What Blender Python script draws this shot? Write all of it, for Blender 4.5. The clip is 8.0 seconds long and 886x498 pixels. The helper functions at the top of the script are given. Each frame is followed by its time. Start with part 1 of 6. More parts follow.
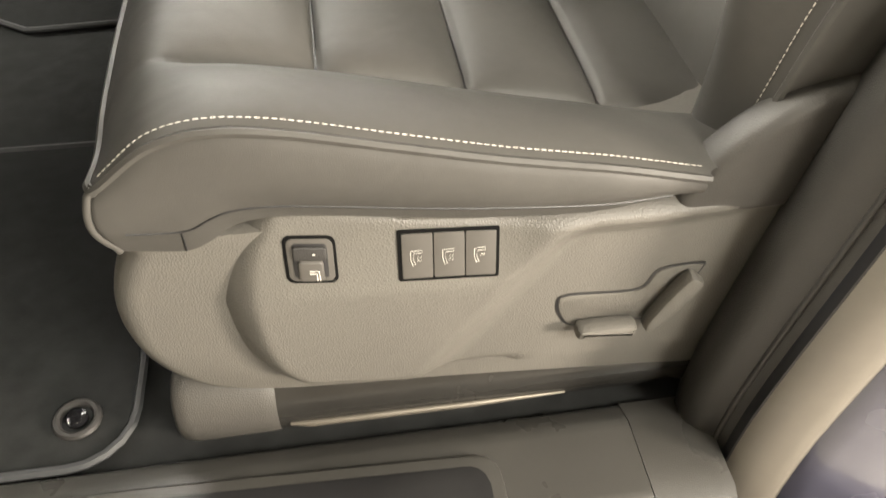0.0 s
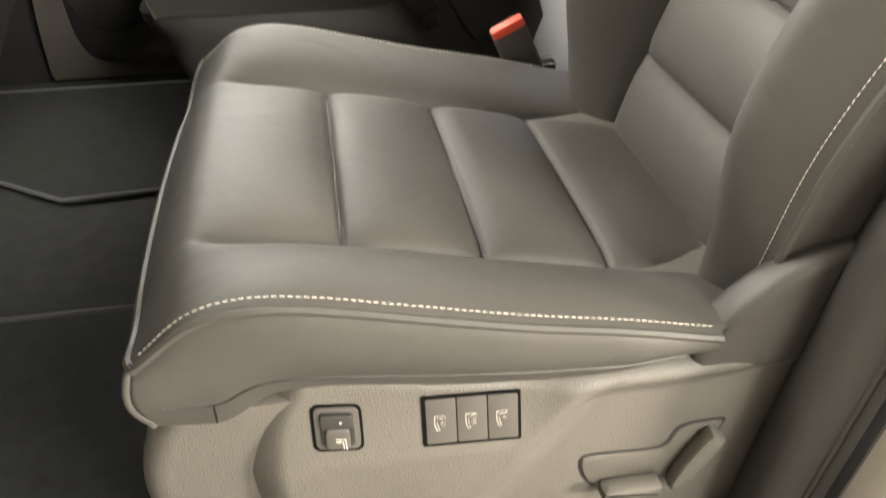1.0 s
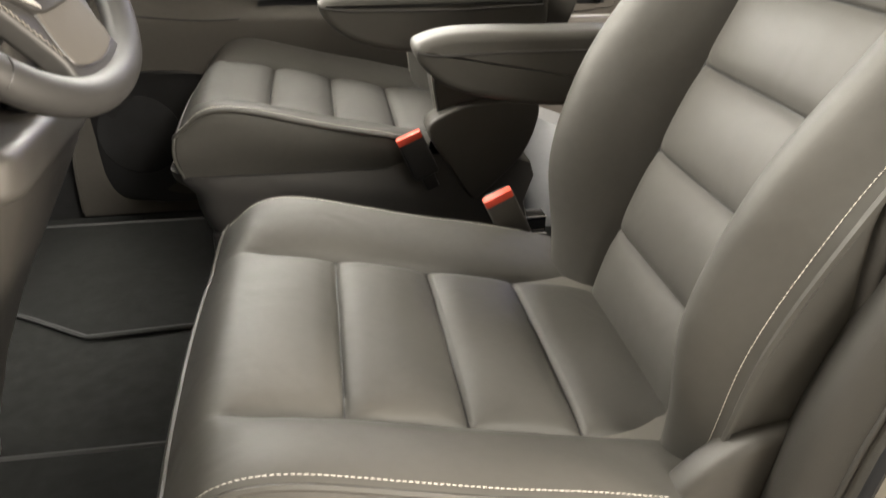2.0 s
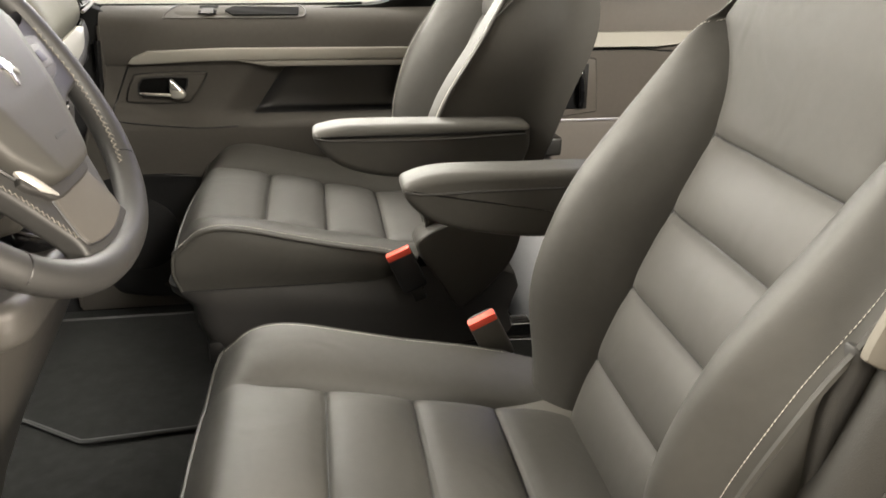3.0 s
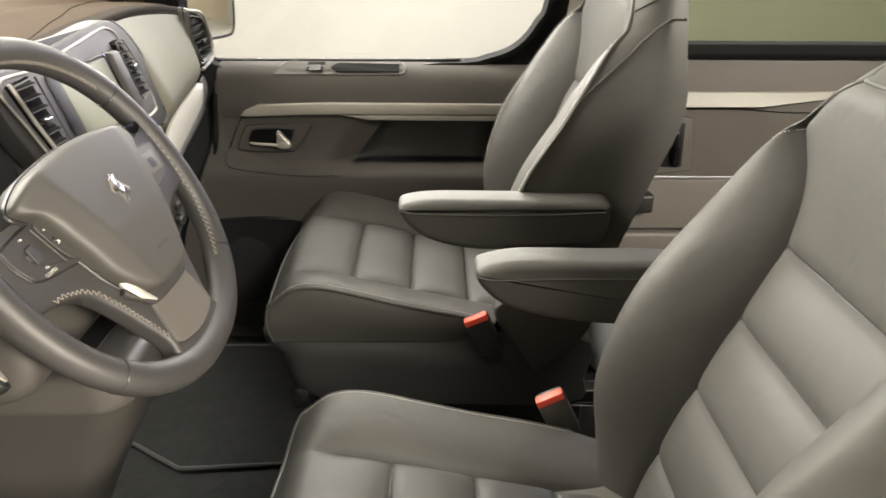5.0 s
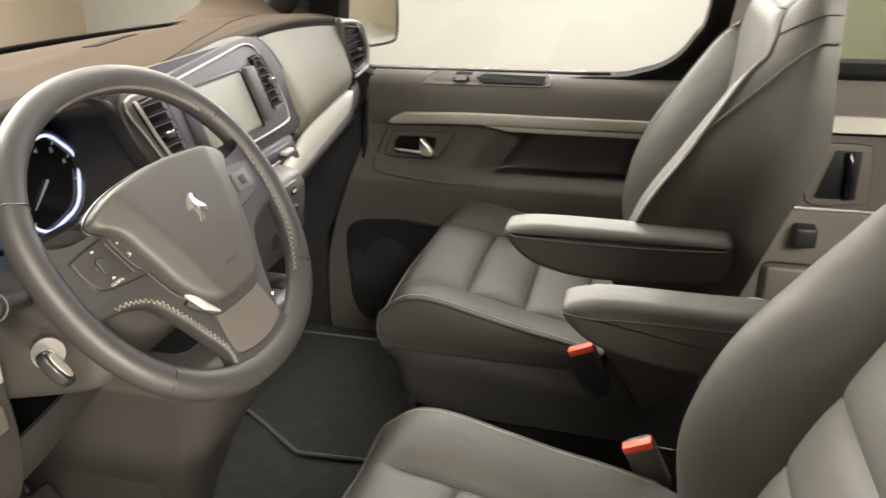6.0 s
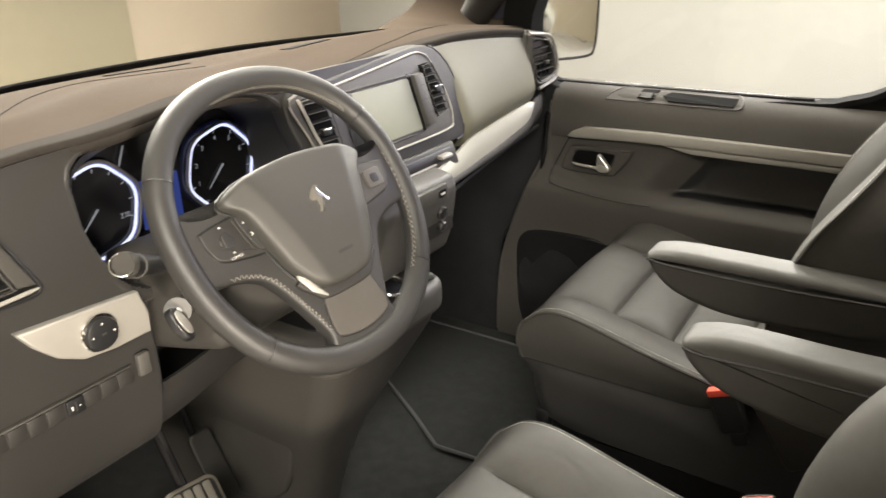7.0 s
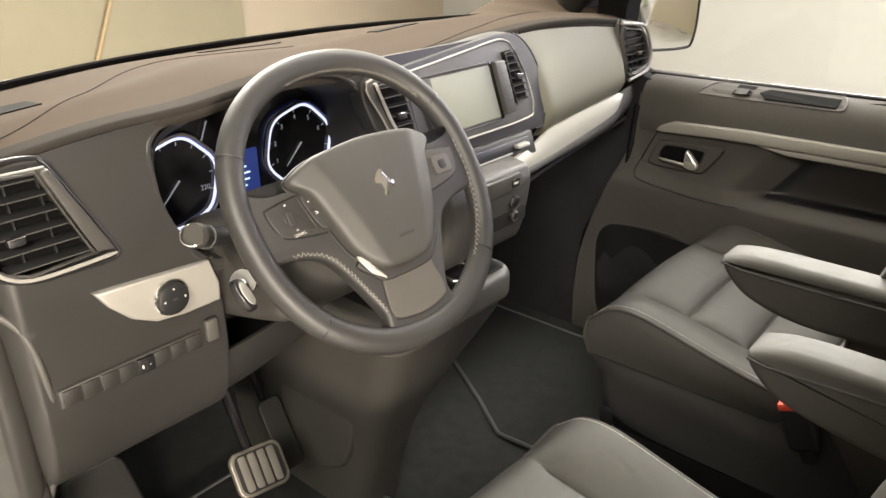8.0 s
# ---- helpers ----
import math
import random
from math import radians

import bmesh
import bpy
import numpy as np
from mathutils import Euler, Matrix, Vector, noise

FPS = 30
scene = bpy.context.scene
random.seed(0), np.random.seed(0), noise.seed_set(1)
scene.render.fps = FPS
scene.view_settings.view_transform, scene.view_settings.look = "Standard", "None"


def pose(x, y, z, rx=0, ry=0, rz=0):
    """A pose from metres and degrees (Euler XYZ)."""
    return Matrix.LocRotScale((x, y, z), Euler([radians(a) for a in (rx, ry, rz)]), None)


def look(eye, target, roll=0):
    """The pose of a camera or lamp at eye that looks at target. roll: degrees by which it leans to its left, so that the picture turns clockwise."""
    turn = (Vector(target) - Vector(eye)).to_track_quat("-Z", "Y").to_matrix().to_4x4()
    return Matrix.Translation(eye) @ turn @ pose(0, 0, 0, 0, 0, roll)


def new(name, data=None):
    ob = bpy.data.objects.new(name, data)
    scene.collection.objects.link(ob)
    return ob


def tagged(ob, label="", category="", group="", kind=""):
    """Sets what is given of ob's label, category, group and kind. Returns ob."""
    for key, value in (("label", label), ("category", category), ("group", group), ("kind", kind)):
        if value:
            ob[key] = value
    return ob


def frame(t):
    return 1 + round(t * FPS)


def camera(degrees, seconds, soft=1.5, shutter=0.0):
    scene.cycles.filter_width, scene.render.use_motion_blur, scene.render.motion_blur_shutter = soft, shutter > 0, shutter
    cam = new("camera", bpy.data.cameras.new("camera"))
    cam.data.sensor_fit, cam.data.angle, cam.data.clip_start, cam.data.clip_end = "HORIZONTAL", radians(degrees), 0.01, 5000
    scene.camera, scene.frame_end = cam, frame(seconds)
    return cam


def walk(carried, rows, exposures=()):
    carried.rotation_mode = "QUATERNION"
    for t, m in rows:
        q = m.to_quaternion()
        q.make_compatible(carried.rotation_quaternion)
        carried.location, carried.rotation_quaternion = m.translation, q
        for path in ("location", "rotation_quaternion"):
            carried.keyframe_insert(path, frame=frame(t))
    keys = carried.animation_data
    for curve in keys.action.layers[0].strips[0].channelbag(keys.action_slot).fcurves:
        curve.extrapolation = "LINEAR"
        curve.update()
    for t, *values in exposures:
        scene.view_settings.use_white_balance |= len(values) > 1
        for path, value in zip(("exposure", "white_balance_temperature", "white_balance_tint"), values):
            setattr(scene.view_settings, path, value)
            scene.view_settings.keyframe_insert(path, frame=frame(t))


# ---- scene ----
cam = camera(61.0, 8.0, shutter=0.4)
PATH = [
    (0, (-0.0925, 0.0441, 0.6946), (0.1042, 1.0608, -0.3906), 2.34),
    (0.5, (-0.091, 0.0552, 0.703), (0.1029, 1.1376, -0.3172), 0.96),
    (1, (-0.1024, 0.0394, 0.7258), (0.1018, 1.2417, -0.1477), -0.02),
    (1.5, (-0.1074, 0.0115, 0.774), (0.1035, 1.2843, 0.0087), 0.29),
    (2, (-0.0974, -0.0108, 0.8387), (0.1132, 1.3004, 0.1412), 0.4),
    (2.2, (-0.0939, -0.0164, 0.863), (0.1203, 1.3099, 0.1958), 0.34),
    (3.5, (-0.0829, -0.0154, 1.0051), (0.1468, 1.3447, 0.4159), 1.19),
    (4, (-0.0714, -0.0117, 1.0373), (0.1353, 1.3542, 0.4528), 1.09),
    (4.2, (-0.0657, -0.0117, 1.0543), (0.1215, 1.3557, 0.4668), 0.92),
    (5.3, (-0.011, -0.0182, 1.0979), (-0.0841, 1.3562, 0.5016), -0.03),
    (5.5, (0.021, -0.0052, 1.1115), (-0.124, 1.3604, 0.508), -0.47),
    (6, (0.1107, 0.0311, 1.1241), (-0.2483, 1.3564, 0.5203), -1.05),
    (6.5, (0.1917, 0.0617, 1.1242), (-0.4016, 1.3095, 0.5402), -1.2),
    (7, (0.2474, 0.072, 1.1268), (-0.5134, 1.2291, 0.5505), -1.42),
    (7.5, (0.2649, 0.0748, 1.1323), (-0.5849, 1.1615, 0.5432), -1.02),
    (8, (0.2807, 0.0952, 1.1321), (-0.6199, 1.1329, 0.5304), -0.68),
]
EXPOSURES = [(0.0, 0.52), (1.0, 0.52), (2.0, 0.50), (3.5, 0.34), (5.3, 0.33), (6.0, 0.33), (6.4, 0.30), (7.2, 0.28), (8.0, 0.28)]
walk(cam, [(t, look(eye, target, roll)) for t, eye, target, roll in PATH], EXPOSURES)

# ---- light: warm lamps set round the showroom, all out of view ----
world = bpy.data.worlds.new("showroom_air")
scene.world = world
world.use_nodes = True
world.node_tree.nodes["Background"].inputs[0].default_value = (0.95, 0.93, 0.88, 1)
world.node_tree.nodes["Background"].inputs[1].default_value = 0.025


def area_lamp(name, eye, target, sx, sy, watts, color):
    data = bpy.data.lights.new(name, "AREA")
    data.shape, data.size, data.size_y, data.energy, data.color = "RECTANGLE", sx, sy, watts, color
    ob = new(name, data)
    ob.matrix_world = look(eye, target)
    return ob


# low source outside, out of view, placed to suit the pillar's shadow
area_lamp("unseen_low_lamp", (2.30, -1.02, 0.70), (0.0, 0.5, 0.40), 0.40, 0.40, 172, (1.0, 0.87, 0.72))
# fill added through the open driver door
area_lamp("unseen_lamp", (2.15, -2.5, 3.1), (-0.1, 1.1, 0.5), 1.6, 1.3, 310, (1.0, 0.93, 0.80))
# unseen source for the light that enters by the windscreen
area_lamp("unseen_lamp", (-2.7, 1.7, 3.1), (-0.3, 1.1, 0.5), 2.0, 2.8, 640, (1.0, 0.94, 0.82))
# added beyond the passenger window to put highlights on the leather
area_lamp("unseen_lamp", (-0.9, 5.5, 2.4), (0.0, 0.9, 0.5), 3.6, 1.0, 290, (1.0, 0.97, 0.88))
# fill added from above to lift the passenger seat
area_lamp("unseen_lamp", (-0.3, 3.3, 3.2), (-0.1, 1.3, 0.5), 2.4, 0.8, 140, (1.0, 0.95, 0.86))
# added only to brighten the wall beyond the passenger window
area_lamp("unseen_wall_lamp", (-1.6, 4.8, 3.4), (-1.6, 6.0, 1.4), 6.0, 0.5, 15, (1.0, 0.97, 0.93))
# unseen violet source, implied by lilac highlights on the seat tops
area_lamp("unseen_lamp", (2.3, 5.0, 2.7), (0.45, 0.75, 0.9), 1.6, 0.6, 70, (0.66, 0.63, 1.0))


# ---- materials ----
def material(name, color, rough=0.5, metal=0.0, var=0.12, scale=6.0, grain=0.0, grain_scale=900.0, spec=0.5, coat=0.0, sheen=0.0, crease=0.0):
    m = bpy.data.materials.new(name)
    m.use_nodes = True
    t = m.node_tree
    b = t.nodes["Principled BSDF"]
    b.inputs["Roughness"].default_value = rough
    b.inputs["Metallic"].default_value = metal
    b.inputs["Specular IOR Level"].default_value = spec
    b.inputs["Coat Weight"].default_value = coat
    b.inputs["Sheen Weight"].default_value = sheen
    co = t.nodes.new("ShaderNodeTexCoord")
    n1 = t.nodes.new("ShaderNodeTexNoise")
    n1.inputs["Scale"].default_value = scale
    n1.inputs["Detail"].default_value = 4
    n2 = t.nodes.new("ShaderNodeTexNoise")
    n2.inputs["Scale"].default_value = scale * 18
    n2.inputs["Detail"].default_value = 3
    t.links.new(co.outputs["Object"], n1.inputs["Vector"])
    t.links.new(co.outputs["Object"], n2.inputs["Vector"])
    add = t.nodes.new("ShaderNodeMath")
    add.operation = "MULTIPLY_ADD"
    add.inputs[1].default_value = 0.4
    t.links.new(n2.outputs["Fac"], add.inputs[0])
    t.links.new(n1.outputs["Fac"], add.inputs[2])
    ramp = t.nodes.new("ShaderNodeValToRGB")
    ramp.color_ramp.elements[0].position, ramp.color_ramp.elements[1].position = 0.45, 0.95
    ramp.color_ramp.elements[0].color = (*[c * (1 - var) for c in color], 1)
    ramp.color_ramp.elements[1].color = (*[min(1, c * (1 + var)) for c in color], 1)
    t.links.new(add.outputs[0], ramp.inputs[0])
    t.links.new(ramp.outputs[0], b.inputs["Base Color"])
    rr = t.nodes.new("ShaderNodeMapRange")
    rr.inputs["From Min"].default_value, rr.inputs["From Max"].default_value = 0.3, 0.7
    rr.inputs["To Min"].default_value, rr.inputs["To Max"].default_value = max(0.02, rough - 0.06), min(1, rough + 0.06)
    t.links.new(n1.outputs["Fac"], rr.inputs[0])
    t.links.new(rr.outputs[0], b.inputs["Roughness"])
    if grain:
        v = t.nodes.new("ShaderNodeTexVoronoi")
        v.feature = "DISTANCE_TO_EDGE"
        v.inputs["Scale"].default_value = grain_scale
        t.links.new(co.outputs["Object"], v.inputs["Vector"])
        bump = t.nodes.new("ShaderNodeBump")
        bump.inputs["Strength"].default_value = grain
        bump.inputs["Distance"].default_value = 0.0006
        t.links.new(v.outputs["Distance"], bump.inputs["Height"])
        t.links.new(bump.outputs[0], b.inputs["Normal"])
        if crease:
            w = t.nodes.new("ShaderNodeTexNoise")
            w.inputs["Scale"].default_value, w.inputs["Detail"].default_value = 9.0, 2.0
            w.inputs["Distortion"].default_value = 0.8
            t.links.new(co.outputs["Object"], w.inputs["Vector"])
            wb = t.nodes.new("ShaderNodeBump")
            wb.inputs["Strength"].default_value, wb.inputs["Distance"].default_value = crease, 0.012
            t.links.new(w.outputs["Fac"], wb.inputs["Height"])
            t.links.new(wb.outputs[0], bump.inputs["Normal"])
    return m


def glow(name, color, strength, back=(0.01, 0.01, 0.012)):
    m = bpy.data.materials.new(name)
    m.use_nodes = True
    b = m.node_tree.nodes["Principled BSDF"]
    b.inputs["Base Color"].default_value = (*back, 1)
    b.inputs["Emission Color"].default_value = (*color, 1)
    b.inputs["Emission Strength"].default_value = strength
    return m


def glass(name, tint=(1, 1, 1), rough=0.0):
    m = bpy.data.materials.new(name)
    m.use_nodes = True
    t = m.node_tree
    t.nodes.remove(t.nodes["Principled BSDF"])
    tr = t.nodes.new("ShaderNodeBsdfTransparent")
    tr.inputs[0].default_value = (*tint, 1)
    gl = t.nodes.new("ShaderNodeBsdfGlossy")
    gl.inputs["Roughness"].default_value = rough
    mix = t.nodes.new("ShaderNodeMixShader")
    mix.inputs[0].default_value = 0.05
    t.links.new(tr.outputs[0], mix.inputs[1])
    t.links.new(gl.outputs[0], mix.inputs[2])
    t.links.new(mix.outputs[0], t.nodes["Material Output"].inputs[0])
    return m


LEATHER = material("grey_black_leather", (0.050, 0.048, 0.044), 0.58, var=0.12, scale=5, grain=0.25, grain_scale=700, spec=0.4, crease=0.24)
RIM_LEATHER = material("wheel_leather", (0.025, 0.0245, 0.024), 0.50, var=0.10, scale=9, grain=0.22, grain_scale=900)
HUB_SKIN = material("airbag_cover_skin", (0.037, 0.0358, 0.0325), 0.52, var=0.06, scale=8, grain=0.30, grain_scale=800)
SHROUD = material("column_plastic", (0.040, 0.0375, 0.034), 0.5, var=0.08, scale=7, grain=0.5, grain_scale=450)
PILLAR_SKIN = material("pillar_plastic", (0.029, 0.0275, 0.025), 0.5, var=0.08, scale=7, grain=0.5, grain_scale=450)
SEAT_PLASTIC = material("seat_base_plastic", (0.100, 0.095, 0.085), 0.47, var=0.08, scale=7, grain=0.9, grain_scale=380)
KEY_PLASTIC = material("switch_key_plastic", (0.060, 0.056, 0.050), 0.5, var=0.06, scale=30)
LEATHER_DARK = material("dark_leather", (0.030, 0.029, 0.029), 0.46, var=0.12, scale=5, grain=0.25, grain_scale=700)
PLASTIC = material("grained_grey_plastic", (0.062, 0.059, 0.054), 0.45, var=0.08, scale=7, grain=0.8, grain_scale=420)
PLASTIC_DARK = material("dark_plastic", (0.021, 0.020, 0.019), 0.52, var=0.12, scale=7, grain=0.5, grain_scale=500)
DASH = material("soft_dash_plastic", (0.0205, 0.0195, 0.0182), 0.48, var=0.08, scale=6, grain=0.35, grain_scale=600)
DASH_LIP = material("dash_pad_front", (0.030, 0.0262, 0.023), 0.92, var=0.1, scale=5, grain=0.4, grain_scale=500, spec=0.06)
# brown holds the cream wall's reflection; the pad's front edge stays grey
DASH_TOP = material("dash_top_wall_brown", (0.051, 0.0385, 0.0285), 0.92, var=0.1, scale=5, grain=0.4, grain_scale=500, spec=0.06)
DOORCARD = material("door_panel_plastic", (0.066, 0.0615, 0.056), 0.75, var=0.08, scale=6, grain=0.4, grain_scale=500, spec=0.2)
# browner door plastic, also lightened for light the lamps don't bring there
REAR_PANEL = material("brown_grey_lifted_panel", (0.125, 0.110, 0.098), 0.5, var=0.08, scale=6, grain=0.4, grain_scale=500)
# dash plastic made paler and more olive to hold the window's light
LIDSKIN = material("window_lit_lid_plastic", (0.150, 0.145, 0.104), 0.55, var=0.06, scale=6, grain=0.35, grain_scale=600)
RAIL = material("dark_rail_steel", (0.028, 0.027, 0.025), 0.22, metal=0.2, var=0.12, scale=12)
SILL = material("sill_plastic", (0.046, 0.0445, 0.041), 0.30, var=0.06, scale=9, grain=0.3, grain_scale=500)
# deep shade under the dash is put into this black
FOOTWELL = material("footwell_shade_black", (0.017, 0.0172, 0.0185), 0.9, var=0.25, scale=20, grain=0.6, grain_scale=700, spec=0.2)
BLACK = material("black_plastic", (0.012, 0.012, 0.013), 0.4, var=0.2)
GLOSSBLACK = material("gloss_black", (0.008, 0.008, 0.009), 0.12, var=0.2)
SATIN = material("satin_silver_trim", (0.30, 0.287, 0.262), 0.46, metal=0.3, var=0.05)
# paler copy of the satin trim; the window's reflection is in the colour
BAND_SILVER = material("window_lit_silver_band", (0.43, 0.42, 0.36), 0.5, metal=0.25, var=0.05)
CHROME = material("chrome", (0.82, 0.81, 0.78), 0.14, metal=1.0, var=0.04)
BRIGHT = material("bright_lever", (0.72, 0.70, 0.66), 0.30, metal=0.7, var=0.04)
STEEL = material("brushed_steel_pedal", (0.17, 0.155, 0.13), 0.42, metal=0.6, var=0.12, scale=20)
CARPET = material("black_carpet", (0.018, 0.0188, 0.0188), 0.95, var=0.35, scale=30, grain=1.0, grain_scale=900, spec=0.15)
MAT_RUBBER = material("mat_carpet", (0.017, 0.0178, 0.0178), 0.9, var=0.3, scale=40, grain=0.8, grain_scale=1100, spec=0.12)
MAT_EDGE = material("mat_edge_binding", (0.035, 0.037, 0.039), 0.7, var=0.15)
RUBBER = material("grey_pedal_rubber", (0.115, 0.105, 0.09), 0.65, var=0.12, scale=30)
FRAME_BLACK = material("matt_window_rubber", (0.014, 0.014, 0.014), 0.92, var=0.1, spec=0.08)
VOID = material("matt_black", (0.004, 0.004, 0.004), 0.9, var=0.1, spec=0.1)
RED = material("red_buckle_button", (0.80, 0.09, 0.055), 0.4, var=0.08)
THREAD = material("pale_thread", (0.60, 0.58, 0.52), 0.7, var=0.08)
THREAD_DIM = material("grey_brown_thread", (0.24, 0.22, 0.19), 0.7, var=0.10)
BEIGE = material("beige_pillar_trim", (0.135, 0.122, 0.102), 0.6, var=0.06, grain=0.3)
PAINT = material("blue_grey_car_paint", (0.075, 0.075, 0.105), 0.25, var=0.05, coat=0.6)
PALE = material("pale_grey_plastic", (0.42, 0.43, 0.46), 0.4, var=0.06)
ICON = material("white_print", (0.55, 0.54, 0.50), 0.5, var=0.03)
WALL = material("cream_plaster", (0.345, 0.292, 0.218), 0.85, var=0.05, scale=0.8)
WALL_WHITE = material("white_plaster", (0.40, 0.40, 0.375), 0.85, var=0.05, scale=0.8)
WALL_YELLOW = material("yellow_cream_plaster", (0.225, 0.20, 0.135), 0.8, var=0.10, scale=0.9)
WALL_ORANGE = material("orange_brown_strip", (0.34, 0.245, 0.13), 0.7, var=0.08, scale=3)
PILLAR_Y = 3.61
TILE = material("showroom_floor", (0.42, 0.40, 0.37), 0.3, var=0.08, scale=1.5)
HEADLINER = material("headliner_cloth", (0.42, 0.41, 0.38), 0.9, var=0.05, scale=20)
# base colour raised to stand in for the window reflected in the screen
SCREEN = material("screen_glare_grey", (0.22, 0.228, 0.175), 0.50, var=0.03)
RING = glow("gauge_ring_light", (0.68, 0.72, 1.0), 1.15)
RING_BLUE = glow("gauge_ring_halo", (0.10, 0.13, 0.55), 0.5)
MIRROR = material("mirror_glass", (0.80, 0.82, 0.78), 0.03, metal=1.0, var=0.01)
BLUE_LCD = glow("blue_display", (0.03, 0.06, 0.30), 0.5)
WHITE_LCD = glow("display_text", (0.55, 0.75, 1.0), 1.5)
DIAL_PRINT = glow("dial_print", (0.9, 0.92, 1.0), 0.22)
RED_LAMP = glow("red_warning_light", (1.0, 0.03, 0.02), 1.5)
GLASS = glass("clear_glass")
GLASS_GREEN = glass("green_tinted_glass", (0.66, 0.68, 0.58))



# ---- mesh helpers ----
def finish(bm, sharp=38):
    bmesh.ops.recalc_face_normals(bm, faces=bm.faces)
    for f in bm.faces:
        f.smooth = True
    lim = radians(sharp)
    for e in bm.edges:
        if len(e.link_faces) == 2 and e.calc_face_angle(0) > lim:
            e.smooth = False
    return bm


def part(name, bm, mat, parent=None, label="", at=None, sharp=38, norecalc=False):
    if not norecalc:
        finish(bm, sharp)
    me = bpy.data.meshes.new(name)
    bm.to_mesh(me)
    bm.free()
    me.materials.append(mat)
    ob = new(name, me)
    if at is not None:
        ob.matrix_basis = at
    if parent is not None:
        ob.parent = parent
    if label:
        tagged(ob, label)
    return ob


def thing(name, label, category, group="", at=(0, 0, 0), kind=""):
    ob = new(name)
    ob.empty_display_size = 0.05
    ob.location = at
    return tagged(ob, label, category, group, kind)


def ring_loft(rings, closed=True, cap=True):
    bm = bmesh.new()
    vs = [[bm.verts.new(p) for p in r] for r in rings]
    n = len(vs[0])
    for a, b in zip(vs, vs[1:]):
        for i in range(n if closed else n - 1):
            j = (i + 1) % n
            bm.faces.new((a[i], a[j], b[j], b[i]))
    if cap and closed:
        bm.faces.new(vs[0][::-1])
        bm.faces.new(vs[-1])
    return bm


def box(x0, x1, y0, y1, z0, z1, bevel=0.0, seg=2):
    bm = bmesh.new()
    bmesh.ops.create_cube(bm, size=1)
    for v in bm.verts:
        v.co = ((x0 + x1) / 2 + v.co.x * (x1 - x0), (y0 + y1) / 2 + v.co.y * (y1 - y0), (z0 + z1) / 2 + v.co.z * (z1 - z0))
    if bevel:
        bmesh.ops.bevel(bm, geom=bm.edges[:], offset=bevel, segments=seg, profile=0.5, affect="EDGES")
    return bm


def smooth_outline(pts, steps=6):
    """Closed Catmull-Rom curve through 2D points."""
    out = []
    n = len(pts)
    for i in range(n):
        p0, p1, p2, p3 = (Vector(pts[(i + k) % n]) for k in (-1, 0, 1, 2))
        for s in range(steps):
            t = s / steps
            out.append(0.5 * (2 * p1 + (p2 - p0) * t + (2 * p0 - 5 * p1 + 4 * p2 - p3) * t * t + (3 * p1 - p0 - 3 * p2 + p3) * t ** 3))
    return out


def smooth_line(pts, steps=6):
    """Open Catmull-Rom curve through points."""
    ps = [Vector(q) for q in pts]
    ps = [2 * ps[0] - ps[1]] + ps + [2 * ps[-1] - ps[-2]]
    out = []
    for i in range(1, len(ps) - 2):
        p0, p1, p2, p3 = ps[i - 1:i + 3]
        for q in range(steps):
            t = q / steps
            out.append(0.5 * (2 * p1 + (p2 - p0) * t + (2 * p0 - 5 * p1 + 4 * p2 - p3) * t * t + (3 * p1 - p0 - 3 * p2 + p3) * t ** 3))
    return out + [ps[-2]]


def prism(pts, axis, d0, d1, bevel=0.0, seg=3):
    """Extrudes a 2D outline along an axis ('x': pts are y,z; 'y': x,z; 'z': x,y)."""
    def put(p, d):
        return {"x": (d, p[0], p[1]), "y": (p[0], d, p[1]), "z": (p[0], p[1], d)}[axis]
    bm = ring_loft([[put(p, d0) for p in pts], [put(p, d1) for p in pts]])
    bmesh.ops.recalc_face_normals(bm, faces=bm.faces)
    if bevel:
        caps = [f for f in bm.faces if len(f.verts) == len(pts)]
        edges = list({e for f in caps for e in f.edges})
        bmesh.ops.bevel(bm, geom=edges, offset=bevel, segments=seg, profile=0.5, affect="EDGES")
    return bm


def rounded_plan(x0, x1, y0, y1, r, n=5):
    pts = []
    for cx, cy, a0 in ((x1 - r, y1 - r, 0), (x0 + r, y1 - r, 90), (x0 + r, y0 + r, 180), (x1 - r, y0 + r, 270)):
        pts += [(cx + r * math.cos(radians(a0 + 90 * k / n)), cy + r * math.sin(radians(a0 + 90 * k / n))) for k in range(n + 1)]
    return pts


def tube(pts, r, closed=False, sides=8, flat=1.0):
    """A round bar along points."""
    pts = [Vector(p) for p in pts]
    n = len(pts)
    rings = []
    net = pts[-1] - pts[0]
    upright = not closed and abs(net.z) > 0.6 * net.length
    ref = Vector((0.93, 0.21, 0.13)) if upright else Vector((0.13, 0.21, 0.97))
    for i, p in enumerate(pts):
        a = pts[(i - 1) % n] if closed or i else p
        b = pts[(i + 1) % n] if closed or i < n - 1 else p
        d = (b - a).normalized()
        u = d.cross(ref)
        u = u.normalized() if u.length > 1e-4 else Vector((1, 0, 0))
        w = d.cross(u)
        rr = r[i] if isinstance(r, (list, tuple)) else r
        rings.append([p + (u * math.cos(2 * math.pi * k / sides) * flat + w * math.sin(2 * math.pi * k / sides)) * rr for k in range(sides)])
    if closed:
        rings.append(rings[0])
        bm = ring_loft(rings, cap=False)
        bmesh.ops.remove_doubles(bm, verts=bm.verts, dist=1e-6)
        return bm
    return ring_loft(rings)


